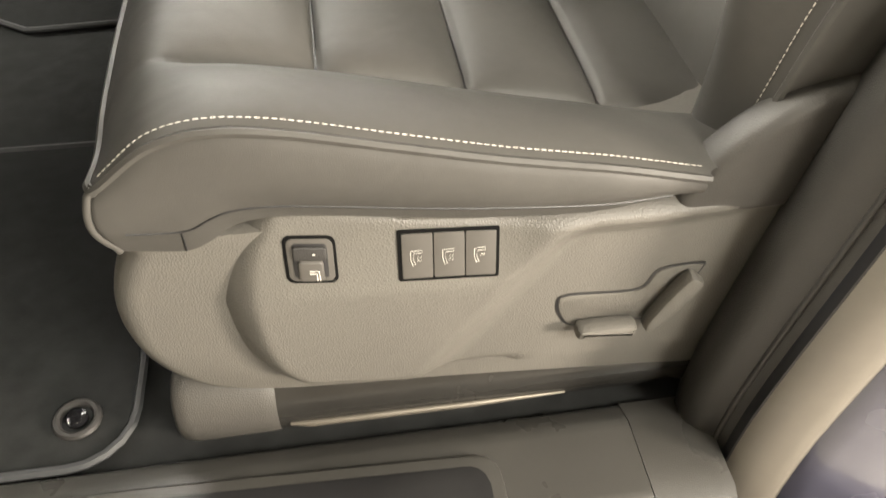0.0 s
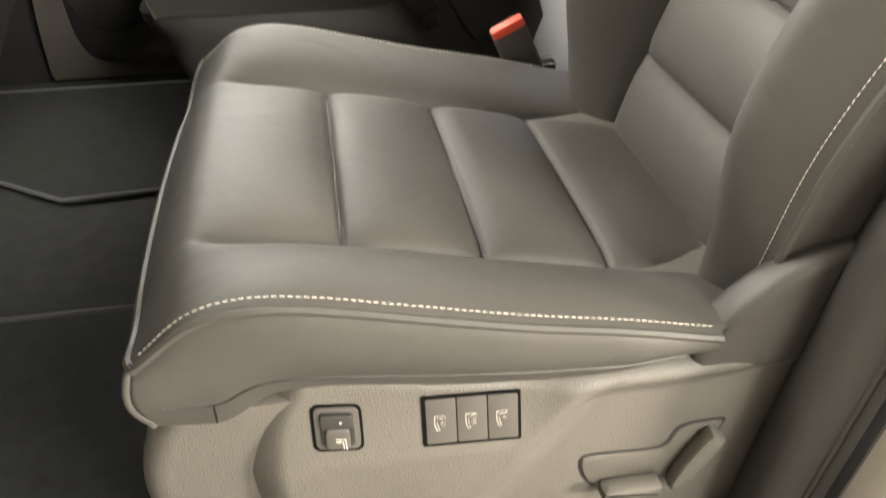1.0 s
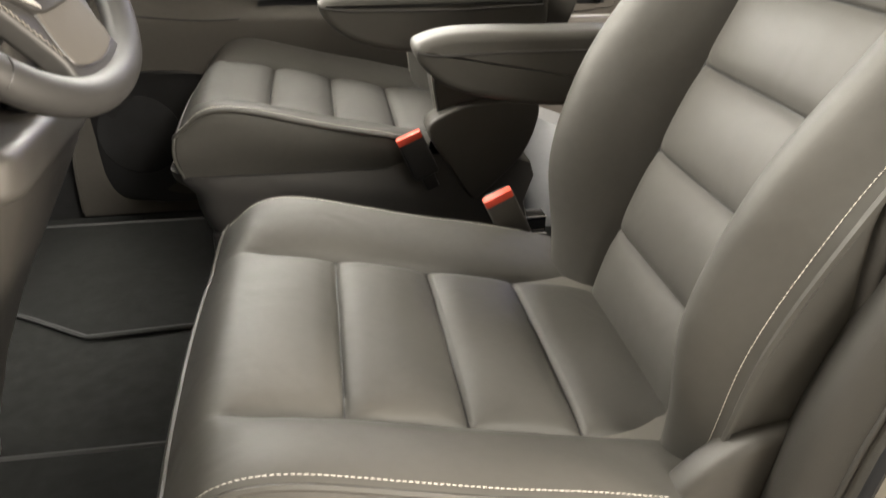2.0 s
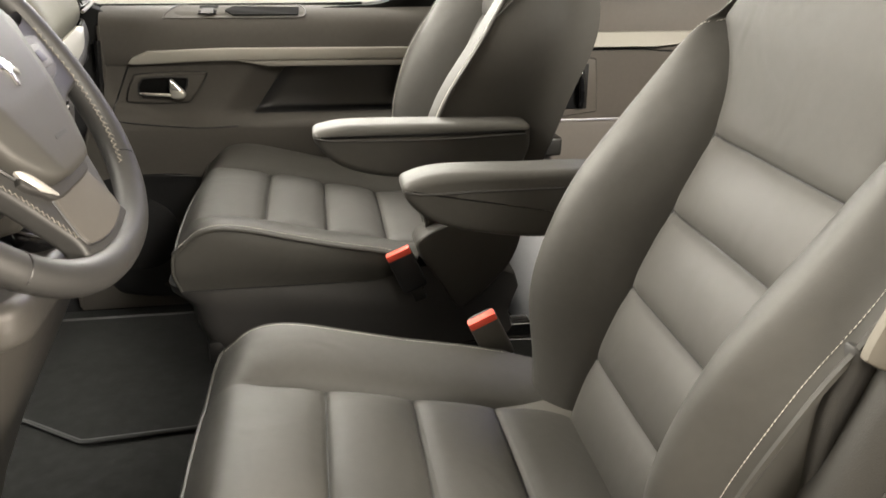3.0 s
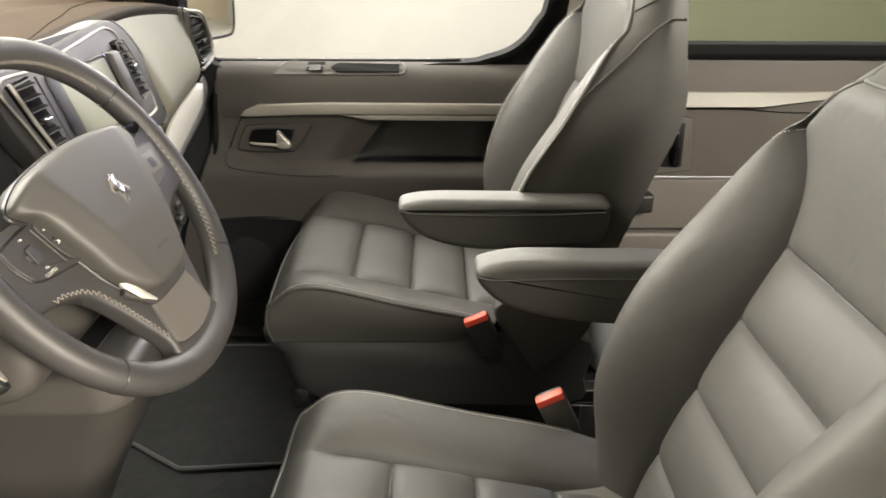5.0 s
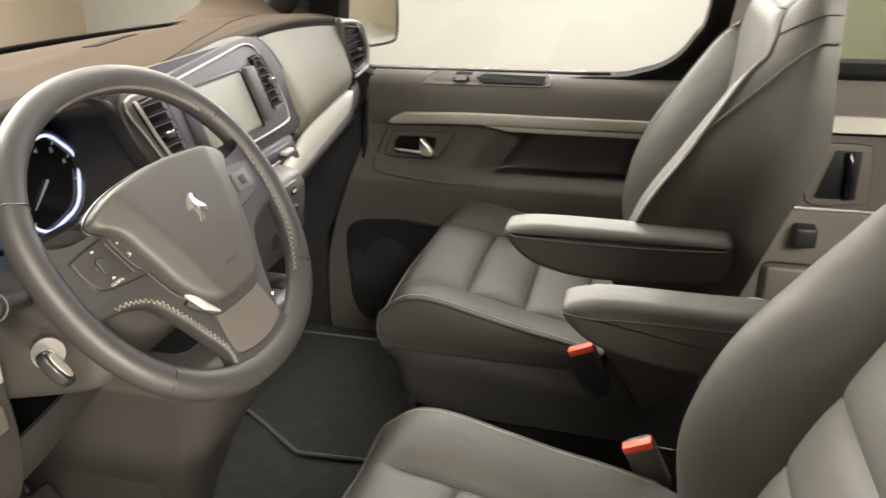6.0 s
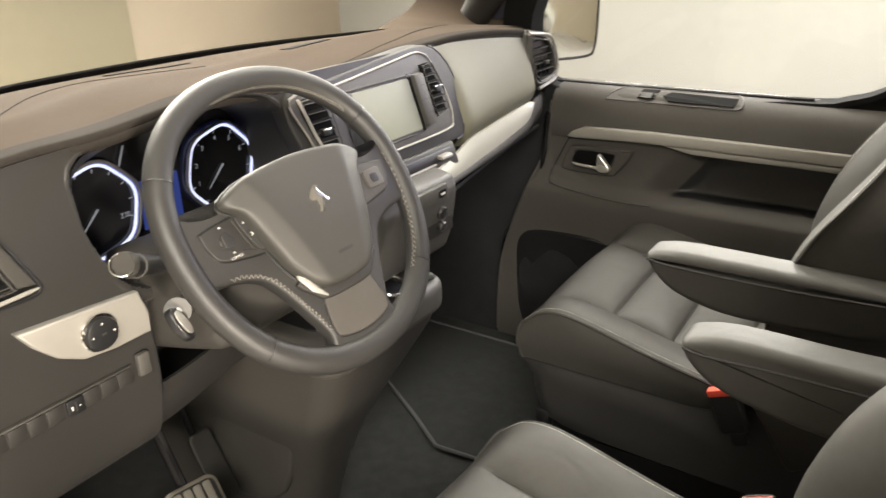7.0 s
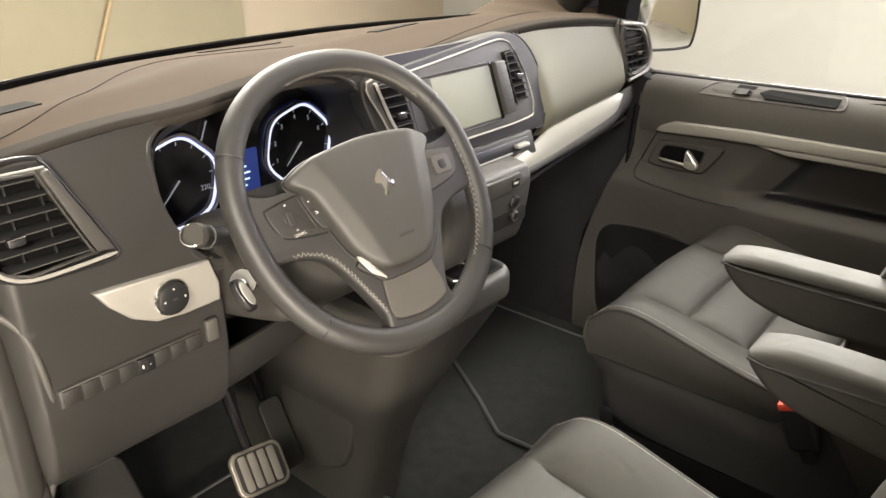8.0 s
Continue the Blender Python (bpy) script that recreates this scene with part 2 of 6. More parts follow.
def disc(center, normal, r, depth, sides=28, bevel=0.0):
    bm = bmesh.new()
    bmesh.ops.create_cone(bm, cap_ends=True, segments=sides, radius1=r, radius2=r, depth=depth)
    if bevel:
        bmesh.ops.bevel(bm, geom=[e for e in bm.edges if len(e.link_faces) == 2 and any(len(f.verts) > 4 for f in e.link_faces)], offset=bevel, segments=2, profile=0.5, affect="EDGES")
    q = Vector(normal).to_track_quat("Z", "Y").to_matrix().to_4x4()
    bmesh.ops.transform(bm, matrix=Matrix.Translation(center) @ q, verts=bm.verts)
    return bm


def surface(f, nu, nv):
    """Open grid through f(u, v)."""
    return ring_loft([[f(i / nu, j / nv) for j in range(nv + 1)] for i in range(nu + 1)], closed=False)


def thicken(bm, d, way=(-1, 0, 0)):
    """Gives an open sheet a thickness d on the side that way points to."""
    off = Vector(way) * abs(d)
    faces, rim = bm.faces[:], [e for e in bm.edges if len(e.link_faces) == 1]
    twin = {v: bm.verts.new(v.co + off) for v in bm.verts[:]}
    for f in faces:
        bm.faces.new([twin[v] for v in reversed(f.verts)])
    for e in rim:
        a, b = e.verts
        bm.faces.new((a, b, twin[b], twin[a]))
    return bm


def lerp_table(tab, x):
    if x <= tab[0][0]:
        return tab[0][1]
    for (a, va), (b, vb) in zip(tab, tab[1:]):
        if x <= b:
            s = (x - a) / (b - a)
            return va + (vb - va) * s
    return tab[-1][1]


def ease_table(tab, x):
    """A table read with a smooth curve through its points."""
    n = len(tab)
    if x <= tab[0][0]:
        return tab[0][1]
    if x >= tab[-1][0]:
        return tab[-1][1]
    for i in range(n - 1):
        if x <= tab[i + 1][0]:
            break
    a, b = tab[i], tab[i + 1]
    h = b[0] - a[0]
    m0 = (b[1] - tab[i - 1][1]) / (b[0] - tab[i - 1][0]) if i else (b[1] - a[1]) / h
    m1 = (tab[i + 2][1] - a[1]) / (tab[i + 2][0] - a[0]) if i + 2 < n else (b[1] - a[1]) / h
    s = (x - a[0]) / h
    return (2 * s ** 3 - 3 * s * s + 1) * a[1] + (s ** 3 - 2 * s * s + s) * h * m0 + (3 * s * s - 2 * s ** 3) * b[1] + (s ** 3 - s * s) * h * m1


def step(a, b, x):
    s = min(1, max(0, (x - a) / (b - a)))
    return s * s * (3 - 2 * s)


def bell(x, w):
    return math.exp(-(x / w) ** 2)


def stitches(path, length, gap, r, up=Vector((0, 0, 1))):
    """A row of short raised threads along a path."""
    bm = bmesh.new()
    pts = [Vector(p) for p in path]
    acc, pos = 0.0, []
    for a, b in zip(pts, pts[1:]):
        d = (b - a).length
        while acc < d:
            pos.append((a.lerp(b, acc / d), (b - a).normalized()))
            acc += length + gap
        acc -= d
    for p, d in pos:
        s = d.cross(up).normalized()
        w = s.cross(d)
        ring = []
        for k, rr in ((-0.5, 0.35), (-0.38, 1), (0.38, 1), (0.5, 0.35)):
            ring.append([bm.verts.new(p + d * length * k + (s * cx + w * cz) * r * rr) for cx, cz in ((1, 0), (0, 0.8), (-1, 0), (0, -0.8))])
        for a, b in zip(ring, ring[1:]):
            for i in range(4):
                bm.faces.new((a[i], a[(i + 1) % 4], b[(i + 1) % 4], b[i]))
    return bm


# ---- the showroom round the car ----
def wall(name, bm, mat, label):
    ob = part(name, bm, mat, None, label)
    return tagged(ob, "", "wall", "", "structure")


tagged(part("ground", box(-7, 7, -6, 7.5, -0.60, -0.50), TILE, None, "grey showroom floor under the car"), "", "floor", "", "structure")
wall("wall_east", box(-7, 7, 6.0, 6.2, -0.5, 3.6), WALL_WHITE, "bright white showroom wall beside the car")
wall("wall_north", box(-5.0, -4.8, -6, 6.0, -0.5, 3.6), WALL, "cream showroom wall ahead of the windscreen")
wall("wall_west", box(-7, 7, -6.2, -6.0, -0.5, 3.6), WALL, "cream showroom wall behind the open door")
wall("wall_south", box(6.8, 7.0, -6, 6.0, -0.5, 3.6), WALL, "cream showroom wall behind the car")
tagged(part("ceiling", box(-7, 7, -6.2, 6.2, 3.6, 3.8), WALL_WHITE, None, "white showroom ceiling"), "", "ceiling", "", "structure")
tagged(part("pilaster", box(-4.8, -4.74, -3.0, PILLAR_Y, -0.5, 3.6, 0.01), WALL_YELLOW, None, "yellowish wall panel standing proud of the cream wall"), "", "wall panel", "", "structure")

tagged(part("wall_strip", tube([(-4.725, 2.15, -0.30), (-4.725, 2.46, 0.40), (-4.725, 2.60, 0.72), (-4.725, 2.95, 1.5)], 0.011, sides=8), WALL_ORANGE, None, "thin orange-brown strip slanting up the yellowish wall panel"), "", "wall strip", "", "structure")

# ---- car shell ----
YC = 1.125
tagged(part("floor", box(-1.25, 2.6, 0.40, 1.95, -0.06, 0.0), CARPET, None, "black carpeted cabin floor"), "", "floor", "", "structure")


def section_y(points, x0, x1, bevel=0.0):
    """A profile in y, z carried along x."""
    bm = ring_loft([[(x0, y, z) for y, z in points], [(x1, y, z) for y, z in points]])
    if bevel:
        bmesh.ops.recalc_face_normals(bm, faces=bm.faces)
        bmesh.ops.bevel(bm, geom=[e for e in bm.edges if abs((e.verts[0].co - e.verts[1].co).x) > 0.1], offset=bevel, segments=3, profile=0.5, affect="EDGES")
    return bm


sill = thing("door_sill", "dark plastic sill step under the open driver door", "sill", kind="structure")
part("sill_cover", section_y([(0.440, -0.05), (0.438, 0.010), (0.410, 0.022), (0.330, 0.018), (0.285, -0.012), (0.27, -0.12), (0.44, -0.12)], -1.1, 0.178, 0.008), SILL, sill)
part("sill_plate", section_y([(0.440, -0.05), (0.438, 0.008), (0.410, 0.019), (0.330, 0.015), (0.285, -0.016), (0.27, -0.12), (0.44, -0.12)], 0.180, 0.262, 0.004), SILL, sill)
ridge = [(-0.95, 0.405), (-0.30, 0.404), (0.016, 0.392), (0.025, 0.389), (0.032, 0.383), (0.036, 0.374), (0.037, 0.360), (0.037, 0.318), (-0.95, 0.318)]
part("scuff_strip", prism(ridge, "z", 0.010, 0.0285, 0.003), SILL, sill)
part("scuff_plate", prism([(-0.94, 0.392), (-0.30, 0.391), (0.008, 0.380), (0.016, 0.376), (0.021, 0.370), (0.024, 0.360), (0.024, 0.322), (-0.94, 0.322)], "z", 0.0275, 0.0290, 0.0004), BLACK, sill)
part("sill_paint", section_y([(0.268, -0.12), (0.275, -0.03), (0.235, -0.05), (0.20, -0.16), (0.20, -0.42), (0.26, -0.42)], -1.1, 2.4, 0.01), PAINT, sill)

# driver side B pillar, upright beside the seat
pillar = thing("b_pillar", "dark pillar with rubber seal and beige trim behind the driver door", "pillar", kind="structure")
LINE = [(-0.45, 0.252), (-0.30, 0.250), (-0.12, 0.245), (0.0, 0.236), (0.10, 0.236), (0.28, 0.254), (0.42, 0.272), (0.53, 0.300), (0.70, 0.345), (0.90, 0.378), (1.20, 0.408), (1.70, 0.43)]


def pillar_loft(section, z0, z1, n=18):
    """A plan section carried up along the leaning pillar line."""
    rings = []
    for k in range(n + 1):
        z = z0 + (z1 - z0) * k / n
        dx = ease_table(LINE, z)
        rings.append([(dx + x, y, z) for x, y in section])
    return ring_loft(rings)


part("pillar_trim", pillar_loft([(0.000, 0.412), (0.003, 0.400), (0.012, 0.391), (0.024, 0.383), (0.030, 0.377), (0.033, 0.368), (0.036, 0.362), (0.060, 0.366), (0.10, 0.42), (0.11, 0.47), (0.03, 0.47), (0.004, 0.43)], -0.45, 1.70, 44), PILLAR_SKIN, pillar)
part("trim_bead", pillar_loft([(0.027 + 0.0030 * math.cos(a), 0.3805 + 0.0030 * math.sin(a)) for a in [2 * math.pi * k / 10 for k in range(10)]], -0.45, 1.70, 44), PILLAR_SKIN, pillar)
part("door_seal", pillar_loft([(0.033, 0.372), (0.030, 0.365), (0.030, 0.358), (0.036, 0.353), (0.048, 0.355), (0.050, 0.372)], -0.45, 1.70, 44), BLACK, pillar)
part("beige_strip", pillar_loft([(0.031, 0.358), (0.033, 0.352), (0.040, 0.345), (0.052, 0.338), (0.066, 0.333), (0.078, 0.330), (0.086, 0.331), (0.088, 0.338), (0.080, 0.360)], -0.45, 1.70, 44), BEIGE, pillar)
part("painted_edge", pillar_loft([(0.084, 0.333), (0.090, 0.326), (0.105, 0.318), (0.14, 0.304), (0.32, 0.235), (0.38, 0.25), (0.38, 0.33), (0.090, 0.345)], -0.45, 1.70, 44), PAINT, pillar)

# roof, rear and far side shell
tagged(part("roof_lining", section_y([(0.36, 1.62), (0.50, 1.71), (1.125, 1.74), (1.75, 1.71), (1.90, 1.62), (1.93, 1.68), (1.75, 1.77), (1.125, 1.80), (0.5, 1.77), (0.33, 1.68)], -0.30, 2.6, 0.0), HEADLINER, None, "pale cloth headliner under the roof"), "", "headliner", "", "structure")
tagged(part("rear_wall", box(2.55, 2.62, 0.30, 1.97, -0.1, 1.75), HEADLINER, None, "pale rear end of the cabin"), "", "wall", "", "structure")
tagged(part("side_wall_left", box(0.50, 2.6, 0.30, 0.36, -0.1, 0.95), PLASTIC_DARK, None, "dark side wall behind the driver door pillar"), "", "wall", "", "structure")
tagged(part("bulkhead", box(-1.30, -1.22, 0.30, 1.97, -0.1, 0.86), BLACK, None, "black bulkhead ahead of the footwells"), "", "bulkhead", "", "structure")
tagged(part("cowl_side_right", prism([(-1.25, -0.1), (-0.52, -0.1), (-0.50, 0.74), (-0.86, 0.86), (-1.25, 0.86)], "y", 1.868, 1.95, 0.006), FOOTWELL, None, "passenger footwell side trim, blackened for the shade under the dash"), "", "trim", "", "structure")
tagged(part("cowl_side_left", prism([(-1.25, -0.1), (-0.62, -0.1), (-0.585, 0.45), (-0.60, 0.88), (-1.25, 0.86)], "y", 0.30, 0.335, 0.006), PLASTIC_DARK, None, "dark side trim of the driver footwell"), "", "trim", "", "structure")

# windscreen and its frame
BASE = [(0.36, -0.93), (0.534, -1.01), (0.733, -1.08), (0.96, -1.108), (1.125, -1.110), (1.29, -1.098), (1.50, -1.04), (1.72, -0.95), (1.88, -0.86)]


def screen_point(y, s, lift=0.0):
    x = ease_table(BASE, y)
    top = -0.30 - 0.05 * (1 - ((y - YC) / 0.76) ** 2)
    return (x + (top - x) * s, y + (YC - y) * 0.07 * s, 0.895 + lift + 0.82 * s - 0.05 * s * (1 - s))


ws = thing("windscreen", "clear windscreen with a black ceramic edge", "windscreen", kind="structure")
pane = part("pane", surface(lambda u, v: screen_point(0.36 + 1.52 * v, u), 8, 24), GLASS, ws)
pane.visible_shadow = False
part("black_edge", thicken(surface(lambda u, v: screen_point(0.36 + 1.52 * v, u * 0.018, 0.002), 1, 30), 0.004, (0, 0, -1)), BLACK, ws)
for y in (0.36, 1.88):
    nm = "a_pillar_left" if y < 1 else "a_pillar_right"
    ap = thing(nm, "pillar beside the windscreen with beige inner trim", "pillar", kind="structure")
    side = 1 if y > 1 else -1
    part("inner_trim", tube([Vector(screen_point(y, s)) + Vector((0.03, -0.025 * side, 0.0)) for s in (0.04, 0.15, 0.35, 0.6, 0.85, 1)], [0.040, 0.048, 0.048, 0.045, 0.045, 0.05], sides=14, flat=0.7), PLASTIC_DARK, ap)
    if side > 0:
        glass_edge = [(0, (-1.00, 1.640, 0.900)), (0.25, (-1.02, 1.760, 0.915)), (0.5, (-1.015, 1.875, 0.955)), (0.7, (-0.90, 1.890, 1.10)), (1, (-0.62, 1.865, 1.40))]
        door_edge = [(0, (-0.82, 1.640, 0.905)), (0.25, (-0.76, 1.780, 0.900)), (0.5, (-0.735, 1.905, 0.910)), (0.7, (-0.70, 1.900, 1.10)), (1, (-0.47, 1.870, 1.40))]

        def cover(u, v):
            a = Vector([ease_table([(k, p[i]) for k, p in glass_edge], u) for i in range(3)])
            b = Vector([ease_table([(k, p[i]) for k, p in door_edge], u) for i in range(3)])
            return tuple(a.lerp(b, v) + Vector((0, -0.012, 0.010)) * math.sin(math.pi * v))

        part("corner_cover", thicken(surface(cover, 24, 10), 0.004, (0, 0.6, -0.4)), DASH_TOP, ap, "brown corner cover below the pillar", sharp=60)
    part("painted_pillar", tube([Vector(screen_point(y, s)) + Vector((0.05, 0.055 * side, -0.01)) for s in (0, 0.3, 0.6, 1)], [0.05, 0.045, 0.042, 0.042], sides=12, flat=0.8), PAINT, ap)

# ---- passenger door ----


def door_profile(z):
    """Inner face of the door card: y for each height."""
    return ease_table([(0.02, 1.835), (0.12, 1.822), (0.30, 1.815), (0.44, 1.806), (0.505, 1.803), (0.535, 1.826), (0.60, 1.834), (0.66, 1.834), (0.70, 1.836), (0.735, 1.845), (0.755, 1.862), (0.766, 1.890), (0.770, 1.930)], z)


door = thing("passenger_door", "closed grey passenger door with silver trim strip", "door", kind="structure")


def door_front(z):
    """Leaning front edge of the door card."""
    return ease_table([(0.02, -0.72), (0.25, -0.700), (0.37, -0.668), (0.50, -0.617), (0.63, -0.574), (0.77, -0.570)], z)


zs_door = [0.02, 0.08, 0.16, 0.24, 0.32, 0.38, 0.43, 0.47, 0.495, 0.505, 0.513, 0.522, 0.535, 0.56, 0.60, 0.64, 0.68, 0.71, 0.73, 0.745, 0.755, 0.762, 0.767, 0.770]


def door_point(x, z):
    y = door_profile(z)
    # map pocket sunk into the card, with a slanting soft front end
    x0 = -0.325 + 0.75 * (z - 0.535)
    inx = step(x0, x0 + 0.13, x) * (1 - step(0.16, 0.175, x))
    inz = step(0.506, 0.532, z) * (1 - step(0.629, 0.641, z))
    y += 0.058 * inx * inz
    # the handle field lies a little lower than the card round it
    fx = step(-0.566, -0.550, x + 0.25 * (z - 0.535)) * (1 - inx)
    y += 0.006 * fx * step(0.500 + 0.05 * step(-0.38, -0.56, x), 0.514 + 0.05 * step(-0.38, -0.56, x), z) * (1 - step(0.640, 0.650, z))
    return (x, y, z)


zz = sorted(set(zs_door + [0.515 + 0.004 * k for k in range(34)]))
bm = ring_loft([[door_point(door_front(z) + (0.20 - door_front(z)) * k / 110, z) for k in range(111)] for z in zz], closed=False)
part("door_card", thicken(bm, 0.012, (0, 1, 0)), DOORCARD, door, sharp=60)
part("card_edge", tube([(door_front(z), door_profile(z) + 0.006, z) for z in [0.03 + 0.035 * k for k in range(21)]], 0.007, sides=8), DOORCARD, door)
part("door_skin", box(-0.80, 0.22, 1.955, 1.985, -0.05, 0.765, 0.01), PAINT, door)
trim_pts = [(-0.516, 0.648), (-0.505, 0.661), (-0.470, 0.676), (-0.30, 0.681), (0.17, 0.679), (0.17, 0.652), (-0.26, 0.652), (-0.36, 0.651), (-0.50, 0.645)]
part("trim_strip", prism(trim_pts, "y", 1.822, 1.840, 0.004), SATIN, door, "satin silver trim strip")
part("trim_lip", prism([(-0.27, 0.651), (0.17, 0.651), (0.17, 0.636), (-0.20, 0.638)], "y", 1.824, 1.842, 0.003), SATIN, door)
# handle in its cup
cup = smooth_outline([(-0.527, 0.575), (-0.512, 0.610), (-0.490, 0.624), (-0.360, 0.627), (-0.346, 0.617), (-0.380, 0.568), (-0.405, 0.556), (-0.518, 0.558)], 5)
hp = part("handle_bezel", prism(cup, "y", 1.829, 1.845, 0.004), DOORCARD, door)
part("bezel_gap", tube([(p.x, 1.8335, p.y) for p in cup], 0.0018, closed=True, sides=6), BLACK, hp)
hole = smooth_outline([(-0.500, 0.588), (-0.493, 0.606), (-0.476, 0.615), (-0.396, 0.615), (-0.389, 0.604), (-0.400, 0.580), (-0.418, 0.571), (-0.490, 0.573)], 5)
# flat black plate: the shade inside the cup, given as colour
part("cup", prism(hole, "y", 1.8272, 1.835, 0.001), VOID, hp)
part("cup_rim", tube([(p.x, 1.828, p.y) for p in hole], 0.0022, closed=True, sides=6), BLACK, hp)
lever = smooth_outline([(-0.428, 0.586), (-0.427, 0.610), (-0.420, 0.613), (-0.404, 0.596), (-0.393, 0.582), (-0.397, 0.571), (-0.412, 0.568), (-0.426, 0.572)], 4)
part("lever", prism(lever, "y", 1.806, 1.822, 0.005), BRIGHT, hp, "chrome pull lever")
part("lever_bar", tube([(-0.496, 1.818, 0.582), (-0.48, 1.812, 0.581), (-0.43, 1.811, 0.578), (-0.402, 1.812, 0.577)], [0.002, 0.0036, 0.0040, 0.0042], sides=10), BRIGHT, hp)
seam = [(-0.518, 0.640), (-0.533, 0.610), (-0.553, 0.565), (-0.562, 0.540), (-0.560, 0.527), (-0.545, 0.518), (-0.47, 0.509), (-0.363, 0.501), (-0.28, 0.503)]
part("panel_groove", tube([(x, door_point(x, z)[1] - 0.0002, z) for x, z in smooth_line(seam)], 0.0020, sides=6), BLACK, door)
# window switch panel, flush in the shoulder of the card
def shoulder(x, s, lift):
    z = 0.7445 + 0.0245 * s
    y = door_profile(z)
    return Vector((x, y - lift * 0.75, z + lift * 0.66))


def shoulder_plate(pts, l0, l1):
    return ring_loft([[shoulder(x, s, l) for x, s in pts] for l in (l0, l1)])


swp = smooth_outline([(-0.430, 0.06), (-0.418, 0.60), (-0.405, 0.90), (-0.385, 0.97), (-0.34, 0.98), (-0.16, 0.98), (-0.125, 0.96), (-0.112, 0.80), (-0.108, 0.50), (-0.110, 0.18), (-0.122, 0.05), (-0.16, 0.02), (-0.38, 0.02), (-0.42, 0.02)], 3)
sp = part("switch_panel", shoulder_plate([tuple(p) for p in swp], -0.001, 0.0012), DOORCARD, door)
part("panel_rim", tube([shoulder(p.x, p.y, 0.0012) for p in swp], 0.0016, closed=True, sides=6), PLASTIC, sp)
part("finger_recess", shoulder_plate([(-0.275, 0.22), (-0.125, 0.22), (-0.122, 0.80), (-0.275, 0.86), (-0.292, 0.6)], 0.0012, 0.0046), FRAME_BLACK, sp)
part("switch_well", shoulder_plate([(-0.352, 0.35), (-0.312, 0.35), (-0.308, 0.92), (-0.350, 0.92)], 0.0012, 0.0034), FRAME_BLACK, sp)
part("window_switch", shoulder_plate([(-0.345, 0.30), (-0.318, 0.30), (-0.316, 0.70), (-0.343, 0.70)], 0.0030, 0.0075), PLASTIC_DARK, sp)
# strip added to hide the brightly lit top edge of the door card
part("edge_cover_strip", prism([(-0.60, 0.762), (-0.60, 0.7705), (-0.05, 0.7725), (0.03, 0.7745), (0.03, 0.762)], "y", 1.910, 1.928, 0.002), FRAME_BLACK, door, "matt black strip added over the bright door edge")
# door seal, speaker field and lower bin
sl = [(-0.572, 0.700), (-0.585, 0.560), (-0.612, 0.470), (-0.665, 0.385), (-0.694, 0.320), (-0.700, 0.240), (-0.690, 0.150), (-0.660, 0.070)]
part("door_seal", tube([(x - 0.004, 1.838, z) for x, z in smooth_line(sl)], 0.009, sides=10), GLOSSBLACK, door, "black rubber door seal")
fld = smooth_outline([(-0.655, 0.230), (-0.655, 0.320), (-0.630, 0.368), (-0.570, 0.386), (-0.440, 0.388), (-0.400, 0.360), (-0.390, 0.20), (-0.42, 0.06), (-0.60, 0.06), (-0.645, 0.12)], 5)
bmf = ring_loft([[(p.x * k - 0.52 * (k - 1), door_profile(max(0.03, p.y)) + d, p.y * k - 0.24 * (k - 1)) for p in fld] for k, d in ((1.0, 0.002), (0.985, -0.0045), (0.95, -0.006), (0.90, -0.002), (0.86, -0.0015))])
# black carries the deep shade that lies low on the door
lf = part("speaker_field", bmf, BLACK, door, "lower door field with a speaker, blackened for the deep shade there")
part("speaker_grille", disc((-0.545, 1.815, 0.235), (0, -1, 0), 0.098, 0.010, 40, 0.003), FOOTWELL, lf)


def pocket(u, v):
    """Black sheet just in front of the map pocket's surface."""
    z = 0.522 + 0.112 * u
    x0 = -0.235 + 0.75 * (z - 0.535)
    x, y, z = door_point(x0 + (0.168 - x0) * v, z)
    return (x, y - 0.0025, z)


part("map_pocket", thicken(surface(pocket, 30, 60), 0.002, (0, 1, 0)), BLACK, door, "map pocket with a black sheet inside", sharp=60)

# door window with its frame
wf = thing("passenger_window", "clear side window in a dark frame", "window", kind="structure")
outline = [(-0.62, 0.768), (-0.02, 0.768), (0.10, 0.782), (0.17, 0.812), (0.215, 0.868), (0.240, 0.94), (0.27, 1.30), (0.27, 1.56), (0.05, 1.60), (-0.20, 1.57), (-0.55, 1.15)]
wy = lambda z: 1.935 - 0.10 * max(0, z - 0.77)
bm = bmesh.new()
bm.faces.new([bm.verts.new((x, wy(z), z)) for x, z in outline])
wp = part("pane", bm, GLASS, wf)
wp.visible_shadow = False


def ring_frame(inner, grow, mat, name, y_in, y_out, parent):
    n = len(inner)
    cx, cz = sum(p[0] for p in inner) / n, sum(p[1] for p in inner) / n
    outer = []
    for i in range(n):
        a, b, c = Vector(inner[i - 1]), Vector(inner[i]), Vector(inner[(i + 1) % n])
        d1, d2 = (b - a).normalized(), (c - b).normalized()
        nrm = (Vector((d1.y, -d1.x)) + Vector((d2.y, -d2.x))).normalized()
        outer.append(b + nrm * grow)
    bm = bmesh.new()
    ra = [[bm.verts.new((p[0], wy(p[1]) + dy, p[1])) for p in ring] for ring, dy in ((inner, y_in), (outer, y_in), (outer, y_out), (inner, y_out))]
    for k in range(4):
        a, b = ra[k], ra[(k + 1) % 4]
        for i in range(n):
            j = (i + 1) % n
            bm.faces.new((a[i], a[j], b[j], b[i]))
    return part(name, bm, mat, parent)


fine = smooth_outline(outline, 4)
